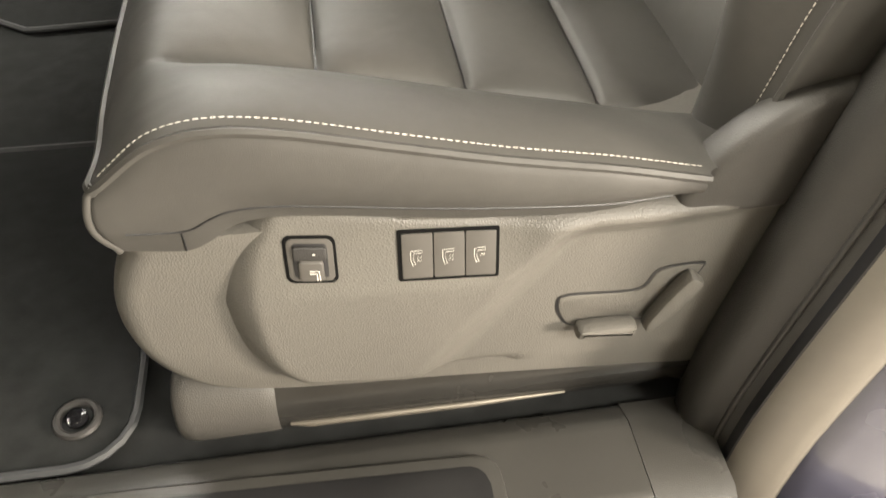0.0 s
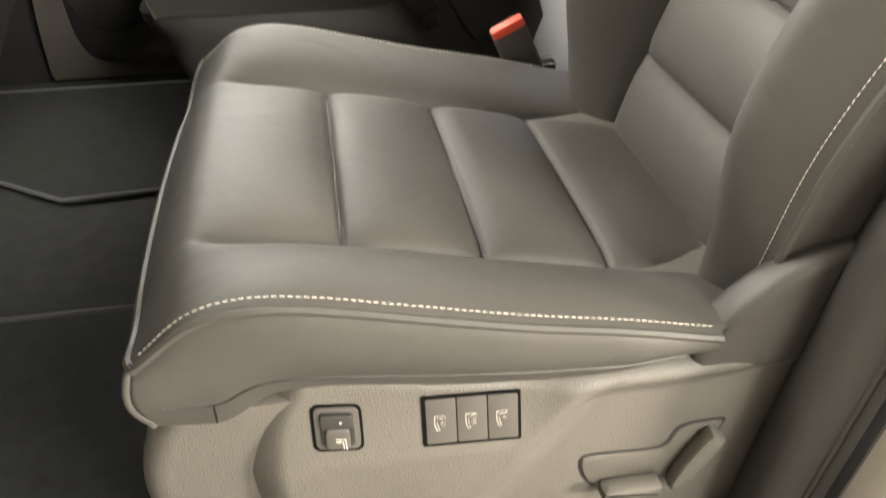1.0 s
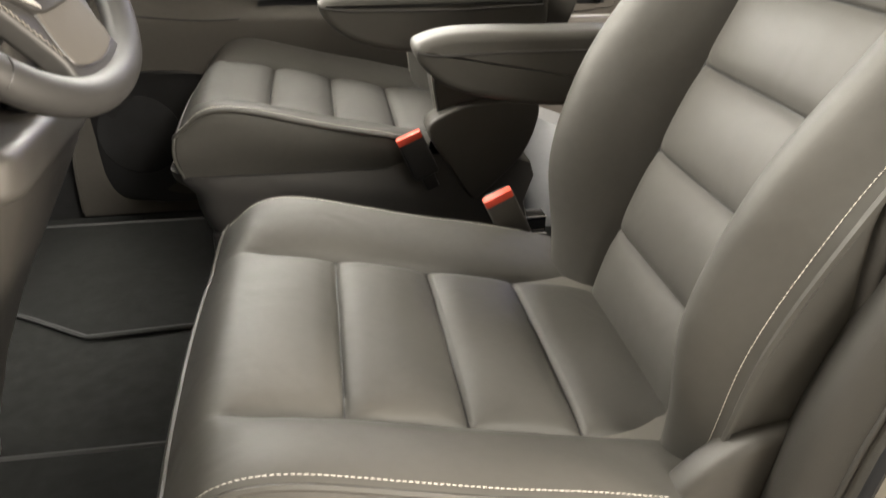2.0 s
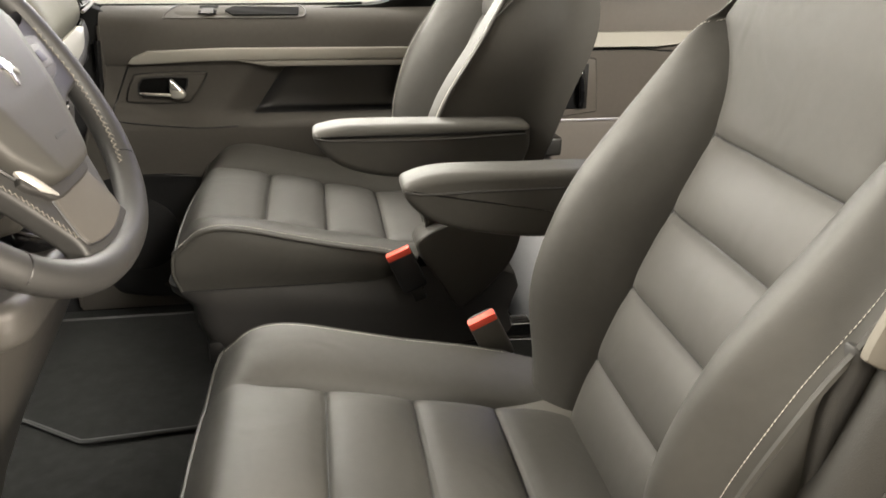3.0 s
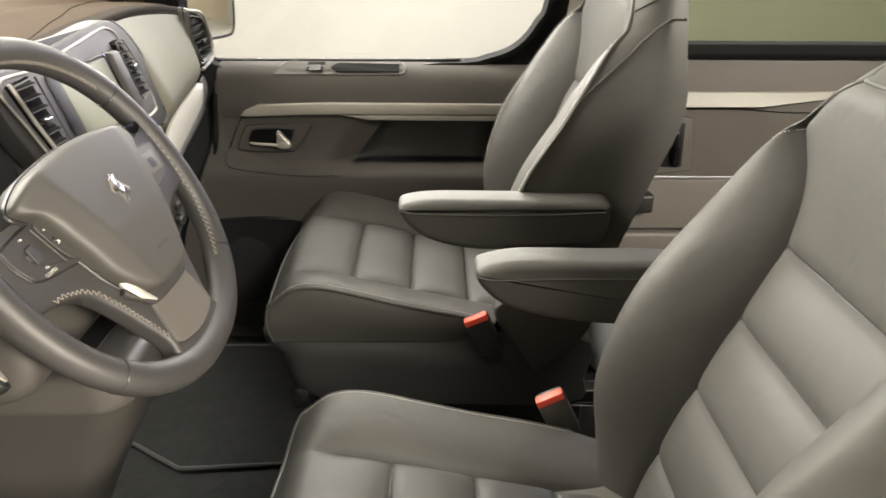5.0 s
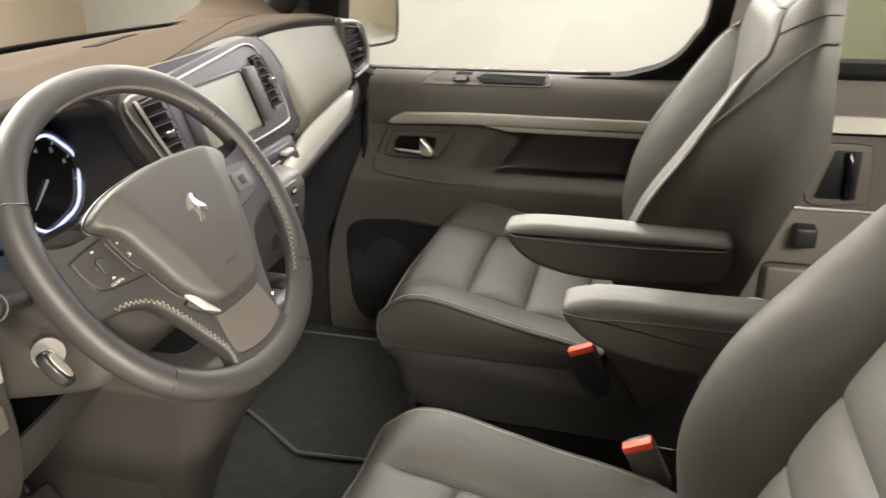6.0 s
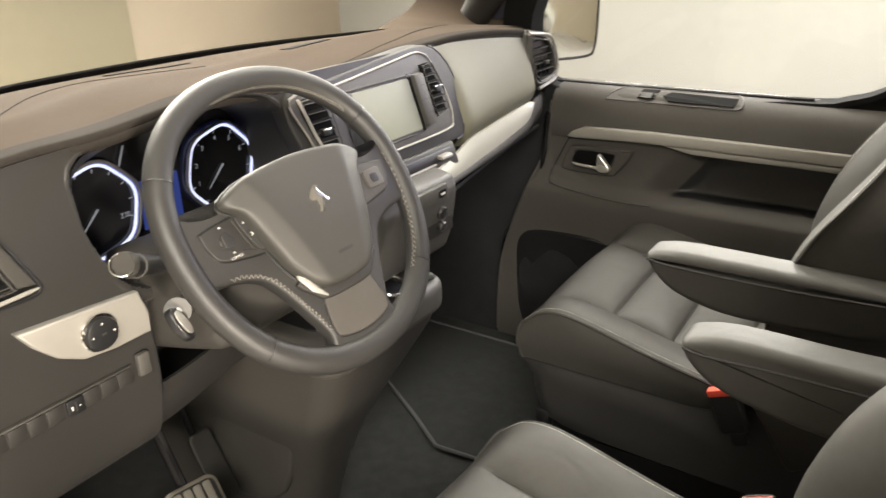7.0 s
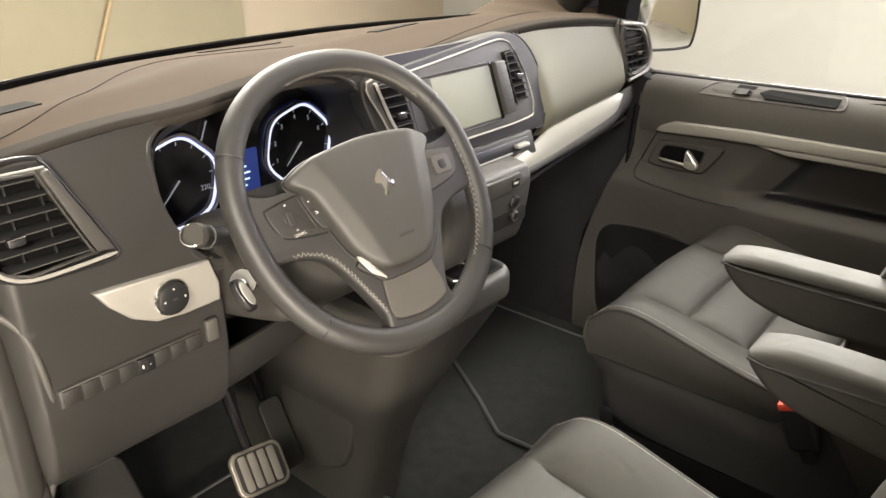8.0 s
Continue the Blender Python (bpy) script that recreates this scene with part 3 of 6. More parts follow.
ring_frame([tuple(p) for p in fine], 0.085, FRAME_BLACK, "window_frame", -0.045, 0.02, wf)
ring_frame([tuple(p) for p in fine], 0.012, FRAME_BLACK, "rubber_seal", -0.05, -0.044, wf)

# far B pillar with belt guide
fb = thing("b_pillar_right", "pale pillar trim behind the passenger door window", "pillar", kind="structure")
part("pillar_cover", tube([(0.33, 1.905, 0.70), (0.34, 1.90, 1.0), (0.355, 1.875, 1.35), (0.36, 1.83, 1.68)], [0.06, 0.055, 0.05, 0.05], sides=14, flat=1.0), BEIGE, fb)

# sliding door behind it
sd = thing("sliding_door", "grey rear sliding door with silver strip and recessed handle", "door", kind="structure")
RY = 1.862
part("lower_panel", box(0.26, 2.3, RY, RY + 0.03, 0.0, 0.475, 0.006), REAR_PANEL, sd)
part("upper_panel", box(0.26, 2.3, RY - 0.004, RY + 0.03, 0.483, 0.785, 0.006), REAR_PANEL, sd)
part("belt_rail", section_y([(RY - 0.012, 0.787), (RY - 0.018, 0.800), (RY - 0.006, 0.822), (RY + 0.03, 0.826), (RY + 0.03, 0.787)], 0.26, 2.3, 0.003), FRAME_BLACK, sd)
part("trim_strip", ring_loft([[(0.40, RY - 0.004, 0.706), (0.40, RY - 0.010, 0.704), (0.40, RY - 0.026, 0.672), (0.40, RY - 0.004, 0.668)], [(0.78, RY - 0.004, 0.707), (0.78, RY - 0.010, 0.705), (0.78, RY - 0.026, 0.672), (0.78, RY - 0.004, 0.667)], [(0.90, RY - 0.004, 0.708), (0.90, RY - 0.010, 0.706), (0.90, RY - 0.022, 0.686), (0.90, RY - 0.004, 0.680)], [(1.05, RY - 0.004, 0.709), (1.05, RY - 0.008, 0.708), (1.05, RY - 0.010, 0.702), (1.05, RY - 0.004, 0.698)]]), SATIN, sd, "satin silver trim strip")
part("upper_groove", tube([(0.40, RY - 0.005, 0.664), (0.74, RY - 0.005, 0.662), (0.84, RY - 0.005, 0.655), (1.0, RY - 0.005, 0.652), (2.2, RY - 0.005, 0.652)], 0.002, sides=6), BLACK, sd)
rec = smooth_outline([(0.500, 0.502), (0.60, 0.500), (0.628, 0.505), (0.632, 0.52), (0.622, 0.620), (0.610, 0.640), (0.54, 0.642), (0.51, 0.63)], 4)
fr = part("handle_frame", prism(rec, "y", RY - 0.010, RY - 0.002, 0.003), REAR_PANEL, sd)
part("frame_gap", tube([(p.x, RY - 0.005, p.y) for p in rec], 0.0018, closed=True, sides=6), BLACK, fr)
part("recess", prism([(0.515, 0.513), (0.603, 0.513), (0.600, 0.628), (0.545, 0.628)], "y", RY - 0.0135, RY - 0.010, 0.0008), BLACK, fr)
part("handle", tube([(0.585, RY - 0.016, 0.520), (0.582, RY - 0.030, 0.54), (0.578, RY - 0.030, 0.60), (0.574, RY - 0.016, 0.625)], 0.009, sides=10), GLOSSBLACK, fr)
part("latch_knob", box(0.485, 0.535, RY - 0.045, RY + 0.002, 0.395, 0.445, 0.008, 3), PLASTIC_DARK, sd)
bl = part("bin_lid", box(0.44, 0.70, RY - 0.016, RY + 0.002, 0.20, 0.330, 0.012, 3), REAR_PANEL, sd)
part("lid_gap", tube([(x, RY - 0.005, z) for x, z in rounded_plan(0.432, 0.708, 0.192, 0.338, 0.02)], 0.0025, closed=True, sides=6), BLACK, bl)
sg = thing("rear_side_window", "green tinted rear side window", "window", kind="structure")
gp = part("pane", box(0.40, 2.3, RY + 0.018, RY + 0.024, 0.82, 1.60), GLASS_GREEN, sg)
gp.visible_shadow = False
part("window_header", box(0.26, 2.3, RY - 0.01, RY + 0.05, 1.55, 1.72, 0.01), PLASTIC_DARK, sg)

# outside mirror
mir = thing("door_mirror", "door mirror with pale glass outside the passenger window", "mirror")
mo = smooth_outline([(-0.105, -0.100), (-0.06, -0.116), (0.07, -0.118), (0.100, -0.098), (0.108, -0.02), (0.104, 0.085), (0.07, 0.108), (-0.09, 0.104), (-0.108, 0.07)], 5)
MM = Matrix.Translation((-0.655, 2.105, 0.912)) @ Matrix(((0.5, 0, 0.866, 0), (0.866, 0, -0.5, 0), (0, 1, 0, 0), (0, 0, 0, 1)))
bm = ring_loft([[(p.x * k, p.y * k, d) for p in mo] for k, d in ((0.60, -0.095), (0.82, -0.075), (0.95, -0.045), (1.0, -0.012), (0.995, 0.0), (0.965, 0.002))])
bm.transform(MM)
mh = part("housing", bm, PAINT, mir, sharp=60)
bm = tube([(p.x * 0.985, p.y * 0.985, 0.002) for p in mo], 0.0045, closed=True, sides=8)
bm.transform(MM)
part("rim", bm, BLACK, mh)
bm = prism([p * 0.955 for p in mo], "z", 0.0, 0.0045, 0.001)
bm.transform(MM)
part("mirror_glass", bm, MIRROR, mir)
part("arm", box(-0.73, -0.66, 1.93, 2.06, 0.80, 0.84, 0.012), PAINT, mir)

# mats
mats = thing("driver_floor_mat", "black carpet floor mat with bound edge", "floor mat", "floor mats")


dm = rounded_plan(-0.95, -0.318, 0.443, 0.955, 0.06)
part("mat_carpet", prism(dm, "z", 0.0005, 0.011, 0.003), MAT_RUBBER, mats)
part("binding", tube([(x, y, 0.010) for x, y in dm], 0.005, closed=True, sides=6), MAT_EDGE, mats)
part("fixing_eyelet", tube([(-0.375 + 0.02 * math.cos(a), 0.497 + 0.02 * math.sin(a), 0.013) for a in [2 * math.pi * k / 20 for k in range(20)]], 0.0045, closed=True), PLASTIC_DARK, mats)
part("fixing_post", disc((-0.375, 0.497, 0.013), (0, 0, 1), 0.011, 0.012, 18, 0.003), GLOSSBLACK, mats)
pm = thing("passenger_floor_mat", "black carpet floor mat with bound edge", "floor mat", "floor mats")
pmo = [(-0.30, 1.305), (-0.30, 1.80), (-1.10, 1.80), (-1.10, 1.60), (-0.70, 1.362), (-0.585, 1.285), (-0.565, 1.285)]
part("mat_carpet", prism(pmo, "z", 0.0005, 0.011, 0.003), MAT_RUBBER, pm)
part("binding", tube([(x, y, 0.010) for x, y in pmo], 0.005, closed=True, sides=6), MAT_EDGE, pm)


# ---- front seats ----
XF, XR, WI, WO = -0.268, 0.245, 0.160, 0.276
Z_INSERT = [(-0.27, 0.385), (-0.20, 0.386), (-0.10, 0.372), (0.02, 0.346), (0.14, 0.320), (0.26, 0.298)]
Z_STITCH = [(-0.268, 0.365), (-0.235, 0.387), (-0.206, 0.406), (-0.172, 0.414), (-0.128, 0.410), (-0.051, 0.391), (0.026, 0.372), (0.110, 0.355), (0.180, 0.338), (0.26, 0.322)]
Z_BAND = [(-0.268, 0.312), (-0.253, 0.306), (-0.225, 0.301), (-0.200, 0.299), (-0.185, 0.306), (-0.165, 0.320), (-0.140, 0.324), (-0.109, 0.322), (-0.011, 0.307), (0.077, 0.300), (0.181, 0.300), (0.26, 0.295)]
CUSHION_SEAMS = (-0.100, 0.021, 0.140)
SPINE = [(0.28, 0.240), (0.394, 0.272), (0.504, 0.311), (0.612, 0.354), (0.712, 0.399), (0.80, 0.424), (0.916, 0.442), (0.96, 0.448)]
BOLSTER = [(0.28, 0.03), (0.37, 0.058), (0.47, 0.100), (0.553, 0.113), (0.639, 0.110), (0.72, 0.088), (0.805, 0.050), (0.857, 0.016), (0.90, 0.002), (0.96, 0.0)]
BACK_HALF = [(0.28, 0.232), (0.37, 0.246), (0.45, 0.256), (0.52, 0.264), (0.60, 0.272), (0.70, 0.276), (0.78, 0.258), (0.83, 0.234), (0.86, 0.213), (0.89, 0.188), (0.91, 0.165), (0.922, 0.148)]
BACK_INSERT = [(0.28, 0.142), (0.50, 0.141), (0.61, 0.141), (0.71, 0.147), (0.77, 0.160), (0.81, 0.182), (0.835, 0.204), (0.850, 0.216), (0.865, 0.207), (0.89, 0.186), (0.91, 0.163), (0.922, 0.146)]
BACK_SEAMS = (0.394, 0.504, 0.612, 0.712)


def front_x(a):
    return XF + 0.014 * (abs(a) / WO) ** 8 + 0.007 * (a / WO) ** 2


def cushion_z(x, a):
    k = abs(a)
    s = min(1, max(0, (k - WI) / (WO - WI)))
    zi, zs = ease_table(Z_INSERT, x), ease_table(Z_STITCH, x)
    z = zi + (zs - zi) * (1 - (1 - s) ** 2.2) - 0.006 * s ** 8
    inside = 1 - step(WI - 0.012, WI + 0.002, k)
    back = step(-0.225, -0.165, x)
    z -= (0.008 * bell(k - WI, 0.0034) + 0.005 * bell(k - WI, 0.016)) * back
    prev = XF + 0.02
    for q in CUSHION_SEAMS + (0.27,):
        if prev < x <= q:
            z += 0.0085 * math.sin(math.pi * (x - prev) / (q - prev)) * (1 - (k / WI) ** 4 if k < WI else 0)
        prev = q
    for q in CUSHION_SEAMS:
        z -= (0.0060 * bell(x - q, 0.0030) + 0.0045 * bell(x - q, 0.014)) * inside
    z += 0.004 * math.cos(math.pi * k / WI / 2) * inside
    d = x - front_x(a)
    z -= 0.050 * max(0, 1 - d / 0.060) ** 2.4 * (1 - 0.9 * s ** 1.5)
    return z


def back_x(z, a, drop=0.48):
    k = abs(a)
    wi, wo = ease_table(BACK_INSERT, z), ease_table(BACK_HALF, z)
    s = min(1, max(0, (k - wi) / (wo - wi)))
    bump = math.sin(math.pi / 2 * min(1, s / 0.58)) ** 0.9 - drop * step(0.58, 1.06, s)
    x = ease_table(SPINE, z) - ease_table(BOLSTER, z) * bump
    inside = 1 - step(wi - 0.012, wi + 0.002, k)
    x += 0.008 * bell(k - wi, 0.0034) + 0.005 * bell(k - wi, 0.016)
    prev = 0.29
    for q in BACK_SEAMS + (0.93,):
        if prev < z <= q:
            x -= 0.009 * math.sin(math.pi * (z - prev) / (q - prev)) * (1 - (k / wi) ** 4 if k < wi else 0)
        prev = q
    for q in BACK_SEAMS:
        x += (0.0060 * bell(z - q, 0.0030) + 0.0045 * bell(z - q, 0.014)) * inside
    x += 0.012 * max(0, (z - 0.895) / 0.027) ** 2.5
    return x


def band_out(x, z, rim, band, sgn):
    """How far the side band stands out at a place along the cushion."""
    q = min((i for i in range(len(rim)) if rim[i][1] * sgn > WO * 0.98), key=lambda i: abs(rim[i][0] - x))
    col = [row[q] for row in band]
    return lerp_table(sorted((p[2], abs(p[1])) for p in col), z) + 0.0002


def seat(name, label, dx, dy, dz, recline, driver):
    base = thing(name, label, "car seat", "front seats", (dx, dy, dz))
    # cushion top
    nx, na = 180, 130
    lat = [WO * math.sin(math.pi / 2 * (2 * j / na - 1)) * 0.35 + WO * (2 * j / na - 1) * 0.65 for j in range(na + 1)]
    rows = []
    for i in range(nx + 1):
        row = []
        for a in lat:
            xf = front_x(a)
            xr = XR - 0.060 * step(WO - 0.030, WO, abs(a))
            x = xf + (xr - xf) * i / nx
            row.append((x, a, cushion_z(x, a)))
        rows.append(row)
    part("cushion", ring_loft(rows, closed=False), LEATHER, base, "padded leather cushion with cross seams", sharp=80)
    # band round its sides and front
    rim = [rows[i][0] for i in range(nx, -1, -1)] + [rows[0][j] for j in range(1, na)] + [rows[i][-1] for i in range(nx + 1)]
    levels = 9
    band = [[] for _ in range(levels + 1)]
    m = len(rim)
    for q, (x, a, z) in enumerate(rim):
        p0, p1 = rim[max(0, q - 5)], rim[min(m - 1, q + 5)]
        n = Vector((-(p1[1] - p0[1]), p1[0] - p0[0])).normalized()
        if n.x * (x + 0.02) * 0.3 + n.y * a < 0:
            n = -n
        zb = ease_table(Z_BAND, x) if driver else 0.285
        rear = step(0.10, 0.185, x)
        for k in range(levels + 1):
            s = k / levels
            bulge = 0.010 * math.sin(math.pi * min(1, s * 1.05)) - 0.004 * s - 0.010 * rear * (0.4 + 0.6 * s)
            dip = 0.0035 * bell(s - 0.0, 0.04)
            band[k].append((x + n.x * (bulge - dip), a + n.y * (bulge - dip), z + (zb - z) * s))
    part("side_band", ring_loft(band, closed=False), LEATHER, base, "smooth leather side band", sharp=60)
    for sgn in (-1, 1):
        q = max((i for i in range(m) if rim[i][1] * sgn > WO * 0.985 and rim[i][0] < -0.1), key=lambda i: -rim[i][0])
        part("piping", tube([(x - 0.0016, y + sgn * 0.0016, z) for x, y, z in (band[k][q] for k in range(levels + 1))], 0.0030, sides=10), LEATHER, base)
        if driver:
            low = [(-0.236, 0.329), (-0.225, 0.327), (-0.205, 0.3245), (-0.192, 0.3265), (-0.180, 0.334), (-0.165, 0.3385), (-0.13, 0.3375), (-0.03, 0.3245), (0.08, 0.315), (0.16, 0.311)]
            part("seam", tube([(x, sgn * band_out(x, z, rim, band, sgn), z) for x, z in smooth_line(low, 4)], 0.0009, sides=5), BLACK, base)
            part("seam", tube([(-0.201 - 0.002 * q, sgn * band_out(-0.202, 0.324 - 0.025 * q, rim, band, sgn), 0.324 - 0.025 * q) for q in (0, 0.5, 1)], 0.0007, sides=5), BLACK, base)
    if not driver:
        part("seam", tube([(x, y + math.copysign(0.0008, y), z - 0.0005) for x, y, z in band[levels][::3]], 0.0016, sides=5), BLACK, base)
    edge = [(x - (0.002 if abs(a) < WO - 1e-4 else 0), a + (math.copysign(0.002, a) if abs(a) > WO - 1e-4 else 0), z - 0.003) for x, a, z in rim]
    part("piping", tube(edge[::2], 0.0035, sides=6), LEATHER, base)
    for sgn in (-1, 1):
        line = [(x, a - math.copysign(0.006, a), cushion_z(x, abs(a) - 0.006) + 0.0006) for x, a, z in (rows[i][0 if sgn < 0 else -1] for i in range(2, nx - 1))]
        part("stitching", stitches(line, 0.0037, 0.0016, 0.0005), THREAD, base, "pale top stitching")
    for sgn in (-1, 1):
        line = [(x, sgn * WI, cushion_z(x, WI) + 0.0012) for x in [-0.20 + 0.43 * k / 60 for k in range(61)]]
        part("seam", tube(line, 0.0011, sides=6), BLACK, base)
    for q in CUSHION_SEAMS:
        part("seam", tube([(q, a, cushion_z(q, a) + 0.0008) for a in [-WI + 2 * WI * k / 40 for k in range(41)]], 0.0010, sides=6), BLACK, base)
    # backrest
    drop = 0.48 if driver else 0.04
    piv = Vector((0.25, 0, 0.33))
    turn = Matrix.Translation(piv) @ Matrix.Rotation(radians(recline), 4, "Y") @ Matrix.Translation(-piv)
    nz = 210
    front = []
    for i in range(nz + 1):
        z = 0.285 + (0.922 - 0.285) * i / nz
        wo = ease_table(BACK_HALF, z)
        wi = ease_table(BACK_INSERT, z)
        row = []
        for j in range(na + 1):
            p = 2 * j / na - 1
            a = math.copysign(wi * abs(p) / 0.6 if abs(p) <= 0.6 else wi + (wo - wi) * (abs(p) - 0.6) / 0.4, p)
            row.append((back_x(z, a, drop), a, z))
        front.append(row)
    bm = ring_loft(front, closed=False)
    bm.transform(turn)
    br = part("backrest", bm, LEATHER, base, "padded leather backrest with cross seams", sharp=80)
    rim = [front[i][0] for i in range(nz + 1)] + [front[nz][j] for j in range(1, na)] + [front[i][-1] for i in range(nz, -1, -1)]
    levels = 12

    def shell_point(p, s):
        """From the front edge back to the rear panel, along the side of the backrest."""
        x, a, z = p
        rear = ease_table(SPINE, z) + 0.085 + 0.03 * (1 - step(0.7, 0.92, z))
        ins = 0.010 * math.sin(math.pi * s) - 0.022 * s ** 3
        ca = a + math.copysign(ins, a) * (1 if abs(a) > 0.1 else abs(a) / 0.1)
        top = step(0.80, 0.922, z)
        return (x + (rear + 0.015 * top - x) * s, ca, z + 0.038 * top * math.sin(math.pi * 0.55 * s))

    shell = [[shell_point(p, k / levels) for p in rim] for k in range(levels + 1)]
    bm = ring_loft(shell, closed=False)
    bm.faces.new([v for v in list(bm.verts)[-len(rim):]])
    bm.transform(turn)
    part("side_shell", bm, LEATHER, br, "smooth leather sides and back", sharp=60)
    for col in (0, -1):
        for zc in (0.858, 0.885):
            row_i = min(range(nz + 1), key=lambda i: abs(front[i][0][2] - zc))
            line = []
            for k in range(13):
                s = 0.02 + 0.93 * k / 12
                i2 = max(0, row_i - int(round(36 * (1 - s) ** 3)) if zc < 0.87 else row_i)
                q = Vector(shell_point(front[i2][col], s))
                line.append(turn @ (q + Vector((0, math.copysign(0.0015, q.y), 0.0005))))
            part("piping", tube(line, 0.0028 if zc < 0.87 else 0.0014, sides=6), LEATHER, br)
    edge = [turn @ Vector((x + 0.002, a + math.copysign(0.002, a), z)) for x, a, z in rim]
    part("piping", tube(edge[::2], 0.0038, sides=6), LEATHER, br)
    for col in (0, -1):
        line = []
        for i in range(8, nz - 22):
            x, a, z = front[i][col]
            wo = ease_table(BACK_HALF, z)
            b = math.copysign(wo - 0.008, a)
            line.append(turn @ Vector((back_x(z, b, drop) - 0.0006, b, z)))
        part("stitching", stitches(line, 0.0037, 0.0016, 0.0005, Vector((0, 1, 0))), THREAD, br, "pale top stitching")
    for sgn in (-1, 1):
        line = [turn @ Vector((back_x(z, ease_table(BACK_INSERT, z)) - 0.0016, sgn * ease_table(BACK_INSERT, z), z)) for z in [0.30 + 0.60 * k / 70 for k in range(71)]]
        part("seam", tube(line, 0.0014, sides=6), BLACK, br)
    for q in BACK_SEAMS:
        w = ease_table(BACK_INSERT, q)
        part("seam", tube([turn @ Vector((back_x(q, a) - 0.0009, a, q)) for a in [-w + 2 * w * k / 40 for k in range(41)]], 0.0010, sides=6), BLACK, br)
    # headrest
    hd = []
    for k in range(17):
        s = k / 16
        zc = 0.974 + 0.17 * s
        w = 0.125 * (1 - abs(2 * s - 1) ** 4 * 0.35)
        dpt = 0.052 * (1 - abs(2 * s - 1) ** 3 * 0.55)
        hd.append([(0.498 + 0.02 * s + dpt * math.copysign(abs(math.cos(q)) ** 0.7, math.cos(q)), w * math.copysign(abs(math.sin(q)) ** 0.7, math.sin(q)), zc) for q in [2 * math.pi * j / 36 for j in range(36)]])
    bm = ring_loft(hd)
    bm.transform(turn)
    hr = part("headrest", bm, LEATHER, base, "padded leather headrest on chrome posts", sharp=70)
    for a in (-0.075, 0.075):
        bm = tube([(0.500, a, 0.93), (0.508, a, 1.06)], 0.0065, sides=12)
        bm.transform(turn)
        part("post", bm, CHROME, hr, "chrome headrest post")
        bm = disc((0.500, a, 0.948), (0.05, 0, 1), 0.017, 0.014, 20, 0.003)
        bm.transform(turn)
        part("post_collar", bm, PLASTIC, hr)
    return base


driver = seat("car_seat", "grey-black leather driver seat with pale stitching", 0, 0.71, 0, 0, True)
passenger = seat("car_seat", "grey-black leather passenger seat with piped edges", -0.105, 1.54, 0.048, -3.5, False)

def rounded_base(outline, half, r):
    """An x, z outline carried across the seat, with rounded front corners in plan."""
    rings = []
    cx, cz = sum(p[0] for p in outline) / len(outline), sum(p[1] for p in outline) / len(outline)
    n = 28
    for i in range(n + 1):
        t = math.sin(math.pi * (i / n - 0.5))
        y = half * t
        e = max(0.0, (abs(y) - (half - r)) / r)
        back = r * (1 - math.sqrt(max(0, 1 - e * e)))
        k = 1 - 0.008 * max(0, (abs(t) - 0.97) / 0.03) ** 2
        rings.append([(cx + (x + back * step(0.0, -0.18, x) - cx) * k, y, cz + (z - cz) * k) for x, z in outline])
    return ring_loft(rings)


# plastic base of the driver seat
bs = smooth_outline([(-0.236, 0.300), (-0.254, 0.284), (-0.274, 0.240), (-0.278, 0.190), (-0.266, 0.146), (-0.238, 0.114), (-0.19, 0.098), (-0.10, 0.090), (0.0, 0.084), (0.21, 0.064), (0.30, 0.060), (0.31, 0.20), (0.28, 0.30), (0.0, 0.302)], 4)
part("base_cover", rounded_base(bs, 0.262, 0.022), SEAT_PLASTIC, driver, "grained plastic seat base cover")
TOP_LINE = [(-0.1965, 0.245), (-0.192, 0.275), (-0.180, 0.300), (-0.162, 0.318), (-0.130, 0.322), (-0.109, 0.321), (-0.011, 0.305), (0.077, 0.298), (0.181, 0.300), (0.250, 0.297), (0.285, 0.288), (0.300, 0.270)]
LOW_LINE = [(-0.1965, 0.235), (-0.194, 0.190), (-0.186, 0.155), (-0.170, 0.131), (-0.148, 0.118), (-0.10, 0.110), (-0.025, 0.103), (0.106, 0.104), (0.20, 0.105), (0.300, 0.105)]
SHIELD_FRONT = [(0.105, -0.10), (0.112, -0.125), (0.118, -0.148), (0.131, -0.170), (0.155, -0.186), (0.19, -0.194), (0.235, -0.1965), (0.275, -0.192), (0.300, -0.180), (0.318, -0.162), (0.322, -0.13)]
BAND_LINE = [(-0.20, 0.225), (-0.165, 0.236), (-0.134, 0.241), (0.020, 0.237), (0.045, 0.246), (0.070, 0.266), (0.090, 0.273), (0.156, 0.274), (0.30, 0.288)]


def shield_y(x, z):
    zt, zb = ease_table(TOP_LINE, x), ease_table(LOW_LINE, x)
    zl = ease_table(BAND_LINE, x)
    rear = step(0.030, 0.085, x - (z - 0.12) * 0.60)
    y = 0.015 * max(0, 1 - (zt - z) / 0.014) ** 2.0
    y = max(y, 0.014 * max(0, 1 - (z - zb) / 0.016) ** 2.0 * (1 - rear))
    y = max(y, 0.030 * max(0, 1 - (x - ease_table(SHIELD_FRONT, z)) / 0.036) ** 1.6)
    y += max(0, z - zl) * 0.30
    # the hollow that runs slantwise down from the switch band
    diag = x - (0.045 + (z - 0.245) * 0.62)
    y += 0.015 * step(-0.010, 0.040, diag) * (1 - step(-0.006, 0.020, z - zl))
    y += 0.004 * step(0.20, 0.30, x)
    return y - 0.004


rows = []
nx, nz = 120, 56
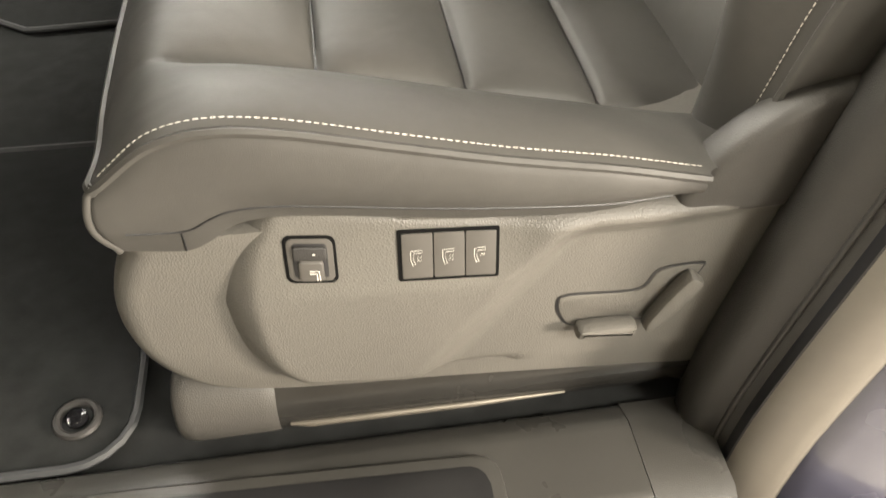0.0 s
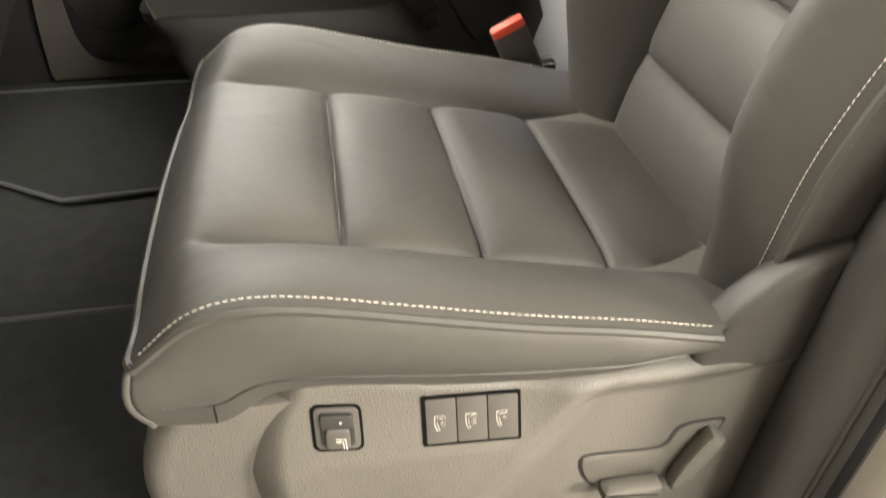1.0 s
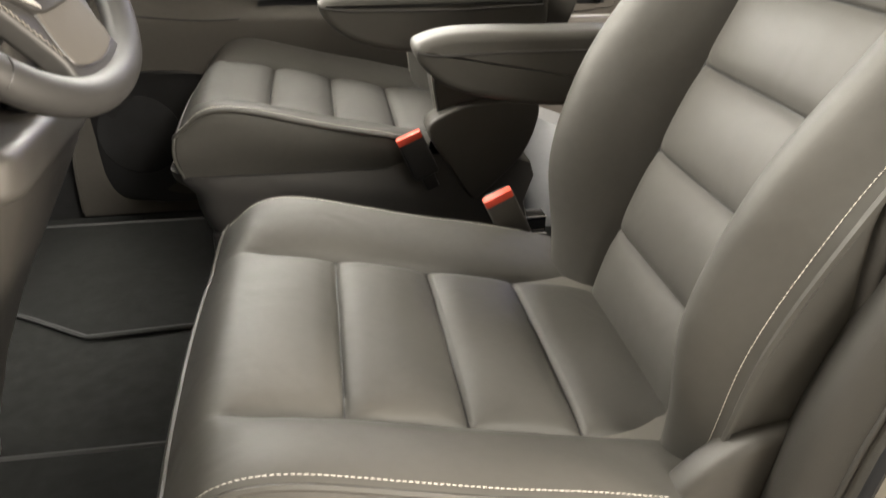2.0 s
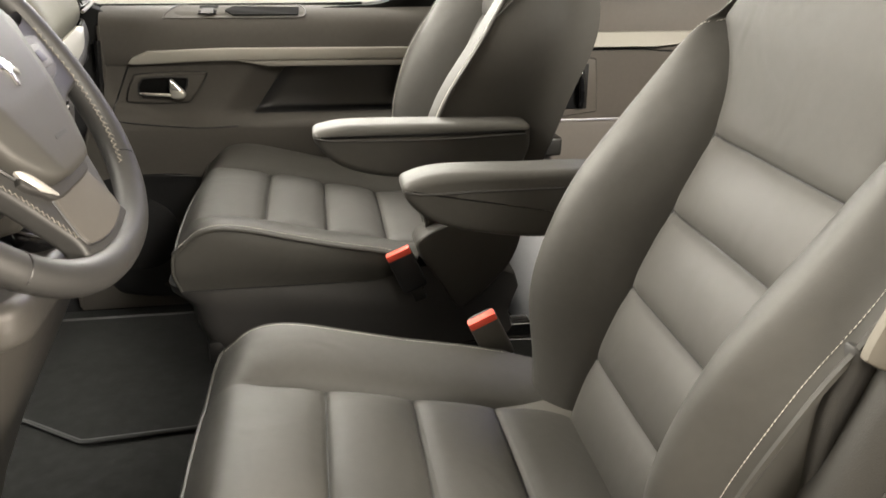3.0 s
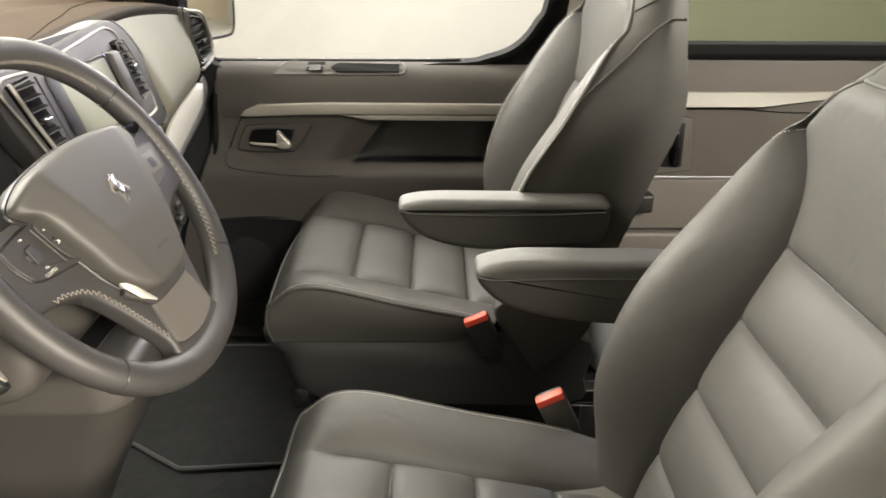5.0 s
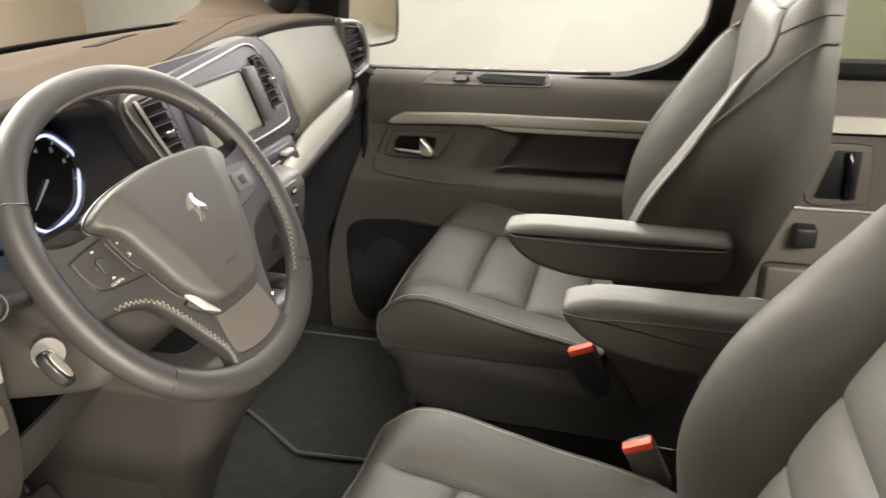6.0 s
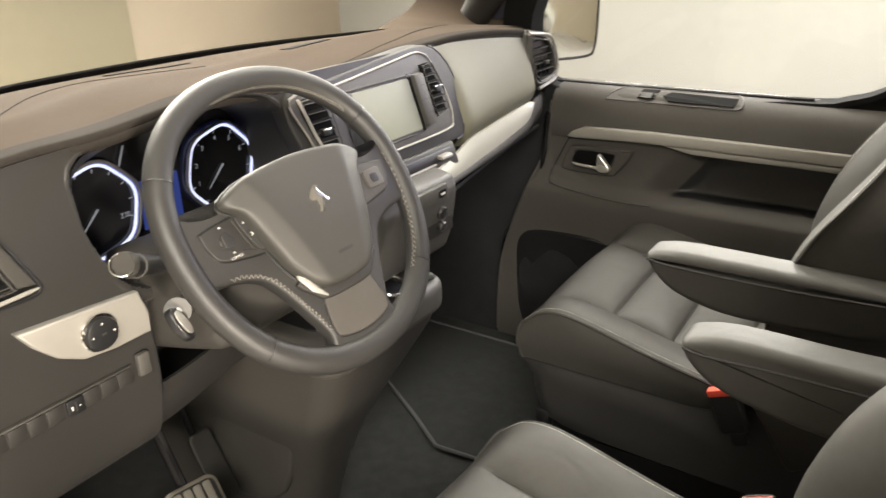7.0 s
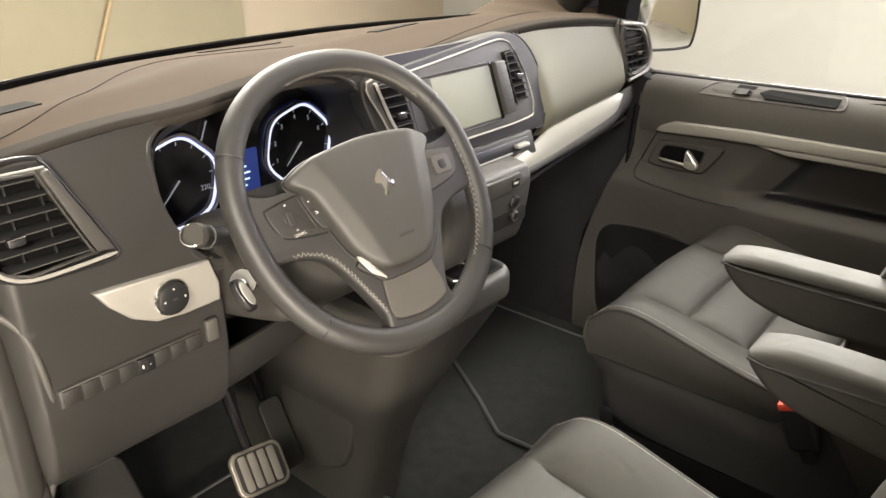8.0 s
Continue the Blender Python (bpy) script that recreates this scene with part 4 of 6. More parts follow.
for i in range(nx + 1):
    x = -0.1965 + 0.4965 * (i / nx) ** 1.15
    zt, zb = ease_table(TOP_LINE, x), ease_table(LOW_LINE, x)
    rows.append([(x, -0.278 + shield_y(x, zb + (zt - zb) * j / nz), zb + (zt - zb) * j / nz) for j in range(nz + 1)])
sh = part("side_shield", thicken(ring_loft(rows, closed=False), 0.004, (0, 1, 0)), SEAT_PLASTIC, driver, "grained plastic side shield with seat controls", sharp=70)


def on_shield(x, z):
    return -0.278 + shield_y(x, z)


def panel_on_shield(pts, lift, depth, bevel=0.0012):
    """A thin plate that follows the shield's slope at its middle."""
    n = len(pts)
    cx, cz = sum(p[0] for p in pts) / n, sum(p[1] for p in pts) / n
    slope = (on_shield(cx, cz + 0.01) - on_shield(cx, cz - 0.01)) / 0.02
    tilt = (on_shield(cx + 0.01, cz) - on_shield(cx - 0.01, cz)) / 0.02
    y0 = min(on_shield(x, z) - (z - cz) * slope - (x - cx) * tilt for x, z in list(pts) + [(cx, cz)])
    bm = prism(pts, "y", -lift - depth, -lift, bevel, 2)
    for v in bm.verts:
        v.co.y += y0 + (v.co.z - cz) * slope + (v.co.x - cx) * tilt
    return bm


def rrect(x0, x1, z0, z1, r, n=4, lean=0.0):
    pts = rounded_plan(x0, x1, z0, z1, r, n)
    return [(x, z + (x - (x0 + x1) / 2) * lean) for x, z in pts]


heater = part("heater_switch", panel_on_shield(rrect(-0.1368, -0.0977, 0.2567, 0.2963, 0.006, lean=-0.1), 0.0, 0.0008, 0.0003), VOID, sh)
part("bezel", panel_on_shield(rrect(-0.1344, -0.1001, 0.2590, 0.2940, 0.005, lean=-0.1), 0.0004, 0.0010, 0.0004), KEY_PLASTIC, heater)
part("well", panel_on_shield(rrect(-0.1305, -0.1045, 0.2620, 0.2905, 0.003, lean=-0.1), 0.0008, 0.0009, 0.0003), BLACK, heater)
part("rocker", panel_on_shield(rrect(-0.1270, -0.1080, 0.2610, 0.2780, 0.003, lean=-0.1), 0.0010, 0.0042, 0.002), KEY_PLASTIC, heater)
part("rocker_window", panel_on_shield(rrect(-0.1300, -0.1050, 0.2775, 0.2885, 0.002, lean=-0.1), 0.0010, 0.0026, 0.001), PLASTIC_DARK, heater)


def icon_on_shield(strokes, cx, cz, lift, owner, r=0.00032):
    """Thin printed strokes that lie on a key."""
    slope = (on_shield(cx, cz + 0.01) - on_shield(cx, cz - 0.01)) / 0.02
    for line in strokes:
        part("icon", tube([(x, on_shield(cx, cz) - lift + (z - cz) * slope, z) for x, z in line], r, sides=4), ICON, owner)


icon_on_shield([[(-0.1190, 0.2705), (-0.1120, 0.2700), (-0.1115, 0.2620)], [(-0.1190, 0.2685), (-0.1138, 0.2680), (-0.1135, 0.2625)]], -0.1155, 0.268, 0.0054, heater, 0.0005)
icon_on_shield([[(-0.1155, 0.2830), (-0.1135, 0.2828)]], -0.1155, 0.2825, 0.0040, heater, 0.0007)
trio = part("lumbar_switch_panel", panel_on_shield(rrect(-0.0515, 0.0285, 0.2476, 0.2914, 0.002, lean=-0.055), 0.0, 0.0006, 0.0002), VOID, sh)
for k in range(3):
    x0 = -0.0486 + 0.0250 * k
    off = 0.0012 - 0.0013 * k
    key = part("switch_key", panel_on_shield(rrect(x0, x0 + 0.0242, 0.2505 + off, 0.2885 + off, 0.0012, lean=-0.055), 0.0008, 0.0012, 0.0004), KEY_PLASTIC, trio)
    cx, cz = x0 + 0.0115, 0.2685 + off
    outline = [(cx - 0.0045, cz + 0.0060), (cx + 0.0040, cz + 0.0062), (cx + 0.0042, cz + 0.0040), (cx - 0.0022, cz + 0.0038), (cx - 0.0028, cz - 0.0005), (cx - 0.0010, cz - 0.0060), (cx - 0.0030, cz - 0.0064), (cx - 0.0048, cz - 0.0008), (cx - 0.0045, cz + 0.0060)]
    waves = [[(cx + 0.0002 + 0.0012 * q, cz + (0.0015 if q % 2 else -0.0010)) for q in range(4)]]
    if k != 2:
        waves.append([(cx + 0.0002 + 0.0012 * q, cz - 0.0030 + (0.0015 if q % 2 else -0.0010)) for q in range(4)])
    icon_on_shield([outline] + waves, cx, cz, 0.0022, key, 0.00028)
pull = part("adjust_lever", panel_on_shield(smooth_outline([(0.090, 0.186), (0.098, 0.194), (0.150, 0.191), (0.168, 0.196), (0.178, 0.216), (0.212, 0.219), (0.214, 0.210), (0.196, 0.160), (0.180, 0.150), (0.165, 0.152), (0.112, 0.152), (0.097, 0.164)], 4), 0.0, 0.0016, 0.0008), SEAT_PLASTIC, sh)
part("lever_gap", panel_on_shield(smooth_outline([(0.0875, 0.186), (0.097, 0.1965), (0.150, 0.1935), (0.166, 0.1985), (0.176, 0.2185), (0.2135, 0.2215), (0.2165, 0.210), (0.198, 0.158), (0.180, 0.1475), (0.165, 0.1495), (0.111, 0.1495), (0.0945, 0.163)], 4), 0.0, 0.0007, 0.0002), BLACK, pull)
part("lever_grip", panel_on_shield(smooth_outline([(0.108, 0.158), (0.112, 0.150), (0.158, 0.148), (0.163, 0.154), (0.158, 0.162), (0.114, 0.163)], 4), 0.002, 0.018, 0.005), SEAT_PLASTIC, pull)
part("lever_grip", panel_on_shield(smooth_outline([(0.172, 0.158), (0.184, 0.150), (0.212, 0.200), (0.210, 0.213), (0.196, 0.214)], 4), 0.002, 0.016, 0.005), SEAT_PLASTIC, pull)
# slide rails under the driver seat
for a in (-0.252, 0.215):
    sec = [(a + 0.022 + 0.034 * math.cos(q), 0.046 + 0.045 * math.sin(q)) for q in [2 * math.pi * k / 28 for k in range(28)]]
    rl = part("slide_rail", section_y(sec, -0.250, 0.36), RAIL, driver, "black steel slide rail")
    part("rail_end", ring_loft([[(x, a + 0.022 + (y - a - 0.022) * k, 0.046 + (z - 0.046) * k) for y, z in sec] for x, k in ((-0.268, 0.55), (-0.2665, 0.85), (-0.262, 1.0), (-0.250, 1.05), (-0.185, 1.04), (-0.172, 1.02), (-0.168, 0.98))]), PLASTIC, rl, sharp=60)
    # bar added in place of the lamp's reflection along the rail
    part("rail_streak", tube([(-0.160, a - 0.011, 0.036), (-0.14, a - 0.013, 0.036), (0.02, a - 0.013, 0.034), (0.12, a - 0.011, 0.031)], [0.002, 0.0040, 0.0036, 0.0012], sides=10), STEEL, rl, "thin steel bar standing in for the lamp's streak on the rail")
part("rear_riser", box(0.05, 0.34, -0.20, 0.20, 0.001, 0.09, 0.01), BLACK, driver)
part("recliner_cover", prism(smooth_outline([(0.170, 0.296), (0.182, 0.322), (0.212, 0.358), (0.262, 0.392), (0.32, 0.406), (0.37, 0.40), (0.39, 0.34), (0.385, 0.285), (0.28, 0.280), (0.19, 0.280)], 4), "y", -0.272, -0.236, 0.012, 4), SHROUD, driver, "grained plastic recliner cover")

# pedestal of the passenger seat
ps = smooth_outline([(-0.236, 0.300), (-0.240, 0.240), (-0.228, 0.185), (-0.19, 0.150), (0.0, 0.140), (0.34, 0.140), (0.37, 0.20), (0.33, 0.300)], 4)
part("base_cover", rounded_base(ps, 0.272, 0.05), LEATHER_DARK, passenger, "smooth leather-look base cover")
part("slide_rail", box(-0.20, 0.42, -0.262, -0.225, 0.128, 0.165, 0.003), GLOSSBLACK, passenger, "black steel slide rail")
part("rail_streak", tube([(-0.20, -0.263, 0.163), (0.42, -0.263, 0.163)], 0.0018, sides=6), CHROME, passenger)
part("rail_streak", tube([(-0.14, -0.256, 0.135), (0.42, -0.266, 0.128)], 0.0016, sides=6), CHROME, passenger)
part("rail_end", box(-0.215, -0.185, -0.27, -0.22, 0.125, 0.172, 0.006), BLACK, passenger)
part("pedestal", box(-0.15, 0.38, -0.235, 0.235, -0.047, 0.172, 0.01), BLACK, passenger)
leaf = smooth_outline([(0.182, 0.352), (0.215, 0.385), (0.277, 0.402), (0.36, 0.402), (0.385, 0.392), (0.378, 0.345), (0.358, 0.300), (0.325, 0.262), (0.285, 0.225), (0.262, 0.222), (0.225, 0.28)], 4)
part("recliner_cover", prism(leaf, "y", -0.283, -0.22, 0.006, 3), SHROUD, passenger, "grained plastic recliner cover")

# ---- armrests and buckles ----
def armrest(owner, pts, y0, y1, seam):
    off = Matrix.Translation(-Vector(owner.location))
    bm = prism(smooth_outline(pts, 6), "y", y0, y1, 0.014, 5)
    bm.transform(off)
    ob = part("armrest", bm, LEATHER, owner, "padded leather fold-down armrest", sharp=70)
    bm = tube([(x, y0 + 0.0002, z) for x, z in smooth_line(seam)], 0.0024, sides=6)
    bm.transform(off)
    part("piping", bm, LEATHER_DARK, ob)
    return ob


armrest(driver, [(0.024, 0.606), (0.036, 0.580), (0.075, 0.550), (0.150, 0.530), (0.240, 0.520), (0.33, 0.530), (0.345, 0.580), (0.33, 0.622), (0.20, 0.626), (0.09, 0.627), (0.04, 0.618)], 0.992, 1.062,
        [(0.027, 0.603), (0.06, 0.598), (0.15, 0.600), (0.30, 0.600)])
armrest(passenger, [(-0.101, 0.630), (-0.088, 0.602), (-0.050, 0.572), (0.02, 0.553), (0.108, 0.551), (0.24, 0.560), (0.268, 0.585), (0.272, 0.62), (0.255, 0.641), (0.103, 0.644), (-0.03, 0.645), (-0.08, 0.640)], 1.212, 1.282,
        [(-0.099, 0.626), (-0.06, 0.620), (0.05, 0.618), (0.15, 0.619), (0.262, 0.624)])


def buckle(label, x, y, z, lean, body):
    ob = thing("seat_belt_buckle", label, "belt buckle", "belt buckles", (x, y, z))
    ob.rotation_euler = (0, radians(lean), 0)
    part("housing", box(-0.024, 0.024, -0.012, 0.014, -0.085, 0.0, 0.006, 3), body, ob)
    part("release_button", box(-0.023, 0.023, -0.0130, 0.004, -0.011, 0.0020, 0.002, 2), RED, ob, "red release button")
    part("tongue_slot", box(-0.016, 0.016, 0.006, 0.010, -0.002, 0.0008), BLACK, ob)
    part("stalk", box(-0.013, 0.013, -0.006, 0.008, -0.112, -0.08, 0.004), BLACK, ob)
    return ob


buckle("tan-grey belt buckle with red button beside the driver seat", 0.148, 1.012, 0.383, -26, PLASTIC)
buckle("black belt buckle with red button beside the passenger seat", 0.040, 1.244, 0.402, -24, BLACK)

# belt on the driver pillar
gd = thing("seat_belt", "beige seat belt in a torn clear wrapper beside the driver seat", "seat belt")
part("webbing", prism(smooth_outline([(0.318, 0.652), (0.314, 0.664), (0.330, 0.715), (0.352, 0.775), (0.40, 0.86), (0.46, 0.95), (0.49, 0.95), (0.43, 0.85), (0.40, 0.77), (0.372, 0.70), (0.358, 0.648), (0.348, 0.640)], 4), "y", 0.414, 0.424, 0.003, 2), BEIGE, gd, "beige webbing")
wr = [(0.326, 0.713), (0.319, 0.722), (0.321, 0.729), (0.330, 0.726), (0.336, 0.736), (0.338, 0.732), (0.350, 0.765), (0.352, 0.758), (0.345, 0.735), (0.336, 0.712)]
part("wrapper", prism(wr, "y", 0.409, 0.4125), PALE, gd, "torn clear plastic wrapper")
part("reel_cover", prism(smooth_outline([(0.300, 0.560), (0.310, 0.640), (0.318, 0.660), (0.358, 0.648), (0.40, 0.66), (0.42, 0.56), (0.41, 0.30), (0.34, 0.28)], 4), "y", 0.425, 0.46, 0.01, 3), PLASTIC_DARK, gd, "dark grey belt reel cover")

# pale rounded stand-in for an unidentified shape seen between the seats
bn = thing("rear_pale_shape", "pale grey rounded stand-in for an unidentified shape on the rear floor", "bin")
part("bin", tube([(0.44, 1.70, 0.0), (0.44, 1.70, 0.03), (0.44, 1.70, 0.12), (0.44, 1.70, 0.24), (0.45, 1.70, 0.27)], [0.050, 0.075, 0.085, 0.088, 0.075], sides=24), PALE, bn)


# ---- dashboard ----
dash = thing("dashboard", "grey moulded dashboard with silver trim", "dashboard")
LIP = [(0.300, -0.560, 0.898), (0.45, -0.566, 0.916), (0.60, -0.570, 0.925), (0.74, -0.574, 0.938), (0.90, -0.578, 0.930), (1.02, -0.585, 0.922), (1.25, -0.592, 0.934), (1.40, -0.600, 0.940), (1.60, -0.612, 0.930), (1.80, -0.630, 0.908), (1.90, -0.645, 0.895)]
LIPX = [(a, b) for a, b, c in LIP]
LIPZ = [(a, c) for a, b, c in LIP]


def pad(u, v):
    y = 0.30 + 1.60 * v
    x0, z0 = ease_table(LIPX, y) - 0.010 * (1 - step(1.24, 1.36, y)) - 0.006 * (1 - step(0.50, 0.56, y)) + 0.005 * step(0.52, 0.60, y) * (1 - step(0.88, 0.98, y)), ease_table(LIPZ, y)
    x1 = ease_table(BASE, y) - 0.02
    s = max(0.0, (u - 0.12) / 0.88)
    if u < 0.12:
        q = u / 0.12
        k = step(1.24, 1.36, y)
        a = (1 - q) * math.pi / 2
        r = 0.015 - 0.002 * k
        return (x0 + r * math.sin(a) - r * (0.9 - 0.5 * k) * (1 - math.cos(a)), y, z0 - r * (1 - math.cos(a)))
    ridge = 0.006 * bell(s - 0.30 - 0.10 * math.cos((y - YC) * 3.2), 0.10)
    return (x0 + (x1 - x0) * s, y, z0 + (0.893 - z0) * s ** 1.5 + 0.006 * math.sin(math.pi * s) + ridge * step(0.02, 0.12, s))


part("upper_pad", thicken(surface(lambda u, v: pad(0.17 + 0.83 * u, v), 60, 90), 0.008, (0, 0, -1)), DASH_TOP, dash, "soft upper pad, the wall's brown reflection put in its colour", sharp=70)
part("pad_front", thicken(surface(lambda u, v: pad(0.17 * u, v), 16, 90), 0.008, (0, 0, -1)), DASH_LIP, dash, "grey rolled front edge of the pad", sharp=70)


def pad_at(x, y, lift):
    """A point on the pad above a place in plan."""
    x0, x1 = ease_table(LIPX, y), ease_table(BASE, y) - 0.02
    return Vector(pad(0.12 + 0.88 * min(1, max(0, (x - x0) / (x1 - x0))), (y - 0.30) / 1.60)) + Vector((0, 0, lift))


def pad_patch(name, x0, x1, y0, y1, mat, skew=0.0):
    """A thin dark opening that lies on the pad."""
    f = lambda u, v: tuple(pad_at(x0 + (x1 - x0) * u + skew * v, y0 + (y1 - y0) * v, 0.0018))
    return part(name, thicken(surface(f, 3, 10), 0.0014, (0, 0, -1)), mat, dash)


pad_patch("speaker_slot", -0.79, -0.735, 0.36, 0.485, FRAME_BLACK, 0.01)
pad_patch("defrost_vent", -1.000, -0.985, 0.88, 1.05, FRAME_BLACK, 0.02)
pad_patch("defrost_vent", -0.830, -0.800, 1.16, 1.275, FRAME_BLACK, 0.0)

for run in ([(0.36, -0.600), (0.436, -0.638), (0.52, -0.712), (0.60, -0.800), (0.678, -0.867), (0.81, -0.905), (0.992, -0.850)], [(0.957, -0.602), (1.12, -0.622), (1.30, -0.664), (1.46, -0.712), (1.62, -0.740)]):
    part("pad_crease", tube([pad_at(ease_table(run, y), y, 0.0004) for y in [run[0][0] + (run[-1][0] - run[0][0]) * k / 30 for k in range(31)]], 0.0007, sides=6), FRAME_BLACK, dash)

FACE = [(0.44, -0.640), (0.470, -0.600), (0.490, -0.578), (0.52, -0.564), (0.56, -0.556), (0.60, -0.552), (0.68, -0.553), (0.76, -0.552), (0.84, -0.560), (0.905, -0.572)]


def face_left(u, v):
    z = 0.46 + (min(0.915, ease_table(LIPZ, 0.318 + 0.637 * v) - 0.009) - 0.46) * u
    right = 0.588 + 0.367 * step(0.700, 0.716, z)
    y = 0.318 + (right - 0.318) * v
    x = ease_table(FACE, z) - 0.05 * max(0, (0.345 - y) / 0.03) ** 2
    if inside((y, z), VENT_HOLE):
        x -= 0.045
    return (x, y, z)


def inside(p, poly):
    hit = False
    for (y0, z0), (y1, z1) in zip(poly, poly[1:] + poly[:1]):
        if (z0 > p[1]) != (z1 > p[1]) and p[0] < y0 + (y1 - y0) * (p[1] - z0) / (z1 - z0):
            hit = not hit
    return hit


VENT_HOLE = [(0.292, 0.892), (0.392, 0.888), (0.433, 0.784), (0.360, 0.780), (0.315, 0.800)]
part("end_cap", prism([(-0.66, 0.20), (-0.615, 0.40), (-0.575, 0.50), (-0.568, 0.60), (-0.575, 0.73), (-0.585, 0.90), (-0.80, 0.90), (-0.80, 0.20)], "y", 0.298, 0.330, 0.010), DASH, dash)
bead = [(-0.572, 0.322, 0.742), (-0.566, 0.334, 0.728), (-0.560, 0.345, 0.702), (-0.557, 0.352, 0.645), (-0.566, 0.355, 0.574), (-0.584, 0.346, 0.510), (-0.603, 0.336, 0.455), (-0.640, 0.328, 0.36), (-0.68, 0.322, 0.24)]
part("end_bead", tube([q + Vector((0.003, -0.001, 0)) for q in smooth_line(bead)], 0.0048, sides=10), PLASTIC, dash)


def knee(u, v):
    y = 0.350 + 0.50 * v
    z = 0.562 - 0.105 * u
    return (ease_table([(0.44, -0.68), (0.460, -0.625), (0.490, -0.590), (0.53, -0.571), (0.57, -0.566)], z) - 0.035 * step(0.5, 1.0, v), y, z + 0.012 * v)


part("knee_panel", thicken(surface(knee, 16, 20), 0.006), DASH, dash, sharp=60)
# black backing added to darken the open gap under the column
part("column_gap_plate", box(-0.72, -0.655, 0.40, 0.93, 0.47, 0.685, 0.004), BLACK, dash)
part("face_edge", tube([(ease_table(FACE, z) - 0.004, 0.5895, z) for z in [0.56 + 0.02 * k for k in range(9)]], 0.004, sides=8), BLACK, dash)

# instrument cluster
OPEN = [(0.538, 0.887), (0.580, 0.909), (0.647, 0.922), (0.741, 0.931), (0.844, 0.918), (0.888, 0.880), (0.905, 0.811), (0.895, 0.740), (0.80, 0.700), (0.66, 0.700), (0.575, 0.730), (0.543, 0.782), (0.531, 0.832)]
AROUND = [(0.500, 0.900), (0.560, 0.924), (0.640, 0.932), (0.741, 0.942), (0.865, 0.934), (0.925, 0.915), (0.955, 0.820), (0.960, 0.720), (0.84, 0.640), (0.66, 0.640), (0.560, 0.660), (0.520, 0.760), (0.505, 0.840)]
op, ar = smooth_outline(OPEN, 5), smooth_outline(AROUND, 5)
bm = surface(face_left, 110, 150)
opl = [(0.722 + (p.x - 0.722) * 1.012, 0.815 + (p.y - 0.815) * 1.012) for p in op]
bmesh.ops.delete(bm, geom=[f for f in bm.faces if inside(tuple(f.calc_center_median().yz), opl)], context="FACES")
part("left_face", thicken(bm, 0.006), DASH, dash, sharp=60)


def face_ring(k, d):
    """The ring between the cluster opening and the face round it, at the face's own depth."""
    return [(ease_table(FACE, q.y) + d, *q) for q in (a.lerp(b, k) for a, b in zip(ar, op))]


cl = part("cluster_surround", ring_loft([face_ring(0.78, -0.003), face_ring(0.81, 0.0002), face_ring(0.90, 0.0006), face_ring(0.96, 0.0), face_ring(1.0, -0.004), [(x - 0.010, 0.72 + (y - 0.72) * 0.99, 0.815 + (z - 0.815) * 0.99) for x, y, z in face_ring(1.0, -0.004)]], cap=False), DASH, dash, sharp=60)
part("cluster_hood", ring_loft([[(-0.570, 0.722 + (p.x - 0.722) * k, 0.815 + (p.y - 0.815) * k) for p in op] if x is None else [(x, 0.735 + (p.x - 0.722) * k, 0.800 + (p.y - 0.815) * k) for p in op] for x, k in ((None, 0.990), (-0.60, 0.97), (-0.64, 0.93), (-0.675, 0.90))], cap=False), PLASTIC_DARK, cl)
part("dial_plate", prism([Vector((0.735, 0.800)) + (p - Vector((0.722, 0.815))) * 0.93 for p in op], "x", -0.684, -0.676), GLOSSBLACK, cl)


def text(body, size, m, mat, parent, name="lettering"):
    cu = bpy.data.curves.new(name, "FONT")
    cu.body, cu.size, cu.align_x, cu.align_y = body, size, "CENTER", "CENTER"
    tmp = bpy.data.objects.new(name, cu)
    me = bpy.data.meshes.new_from_object(tmp)
    bpy.data.objects.remove(tmp)
    bpy.data.curves.remove(cu)
    me.transform(m)
    me.materials.clear()
    me.materials.append(mat)
    ob = new(name, me)
    ob.parent = parent
    return ob


def facing(x, y, z, lean=0.0):
    """A frame whose picture plane looks to the rear: its x is world y, its y is up."""
    return Matrix.Translation((x, y, z)) @ Matrix(((0, -math.sin(lean), math.cos(lean), 0), (1, 0, 0, 0), (0, math.cos(lean), math.sin(lean), 0), (0, 0, 0, 1)))


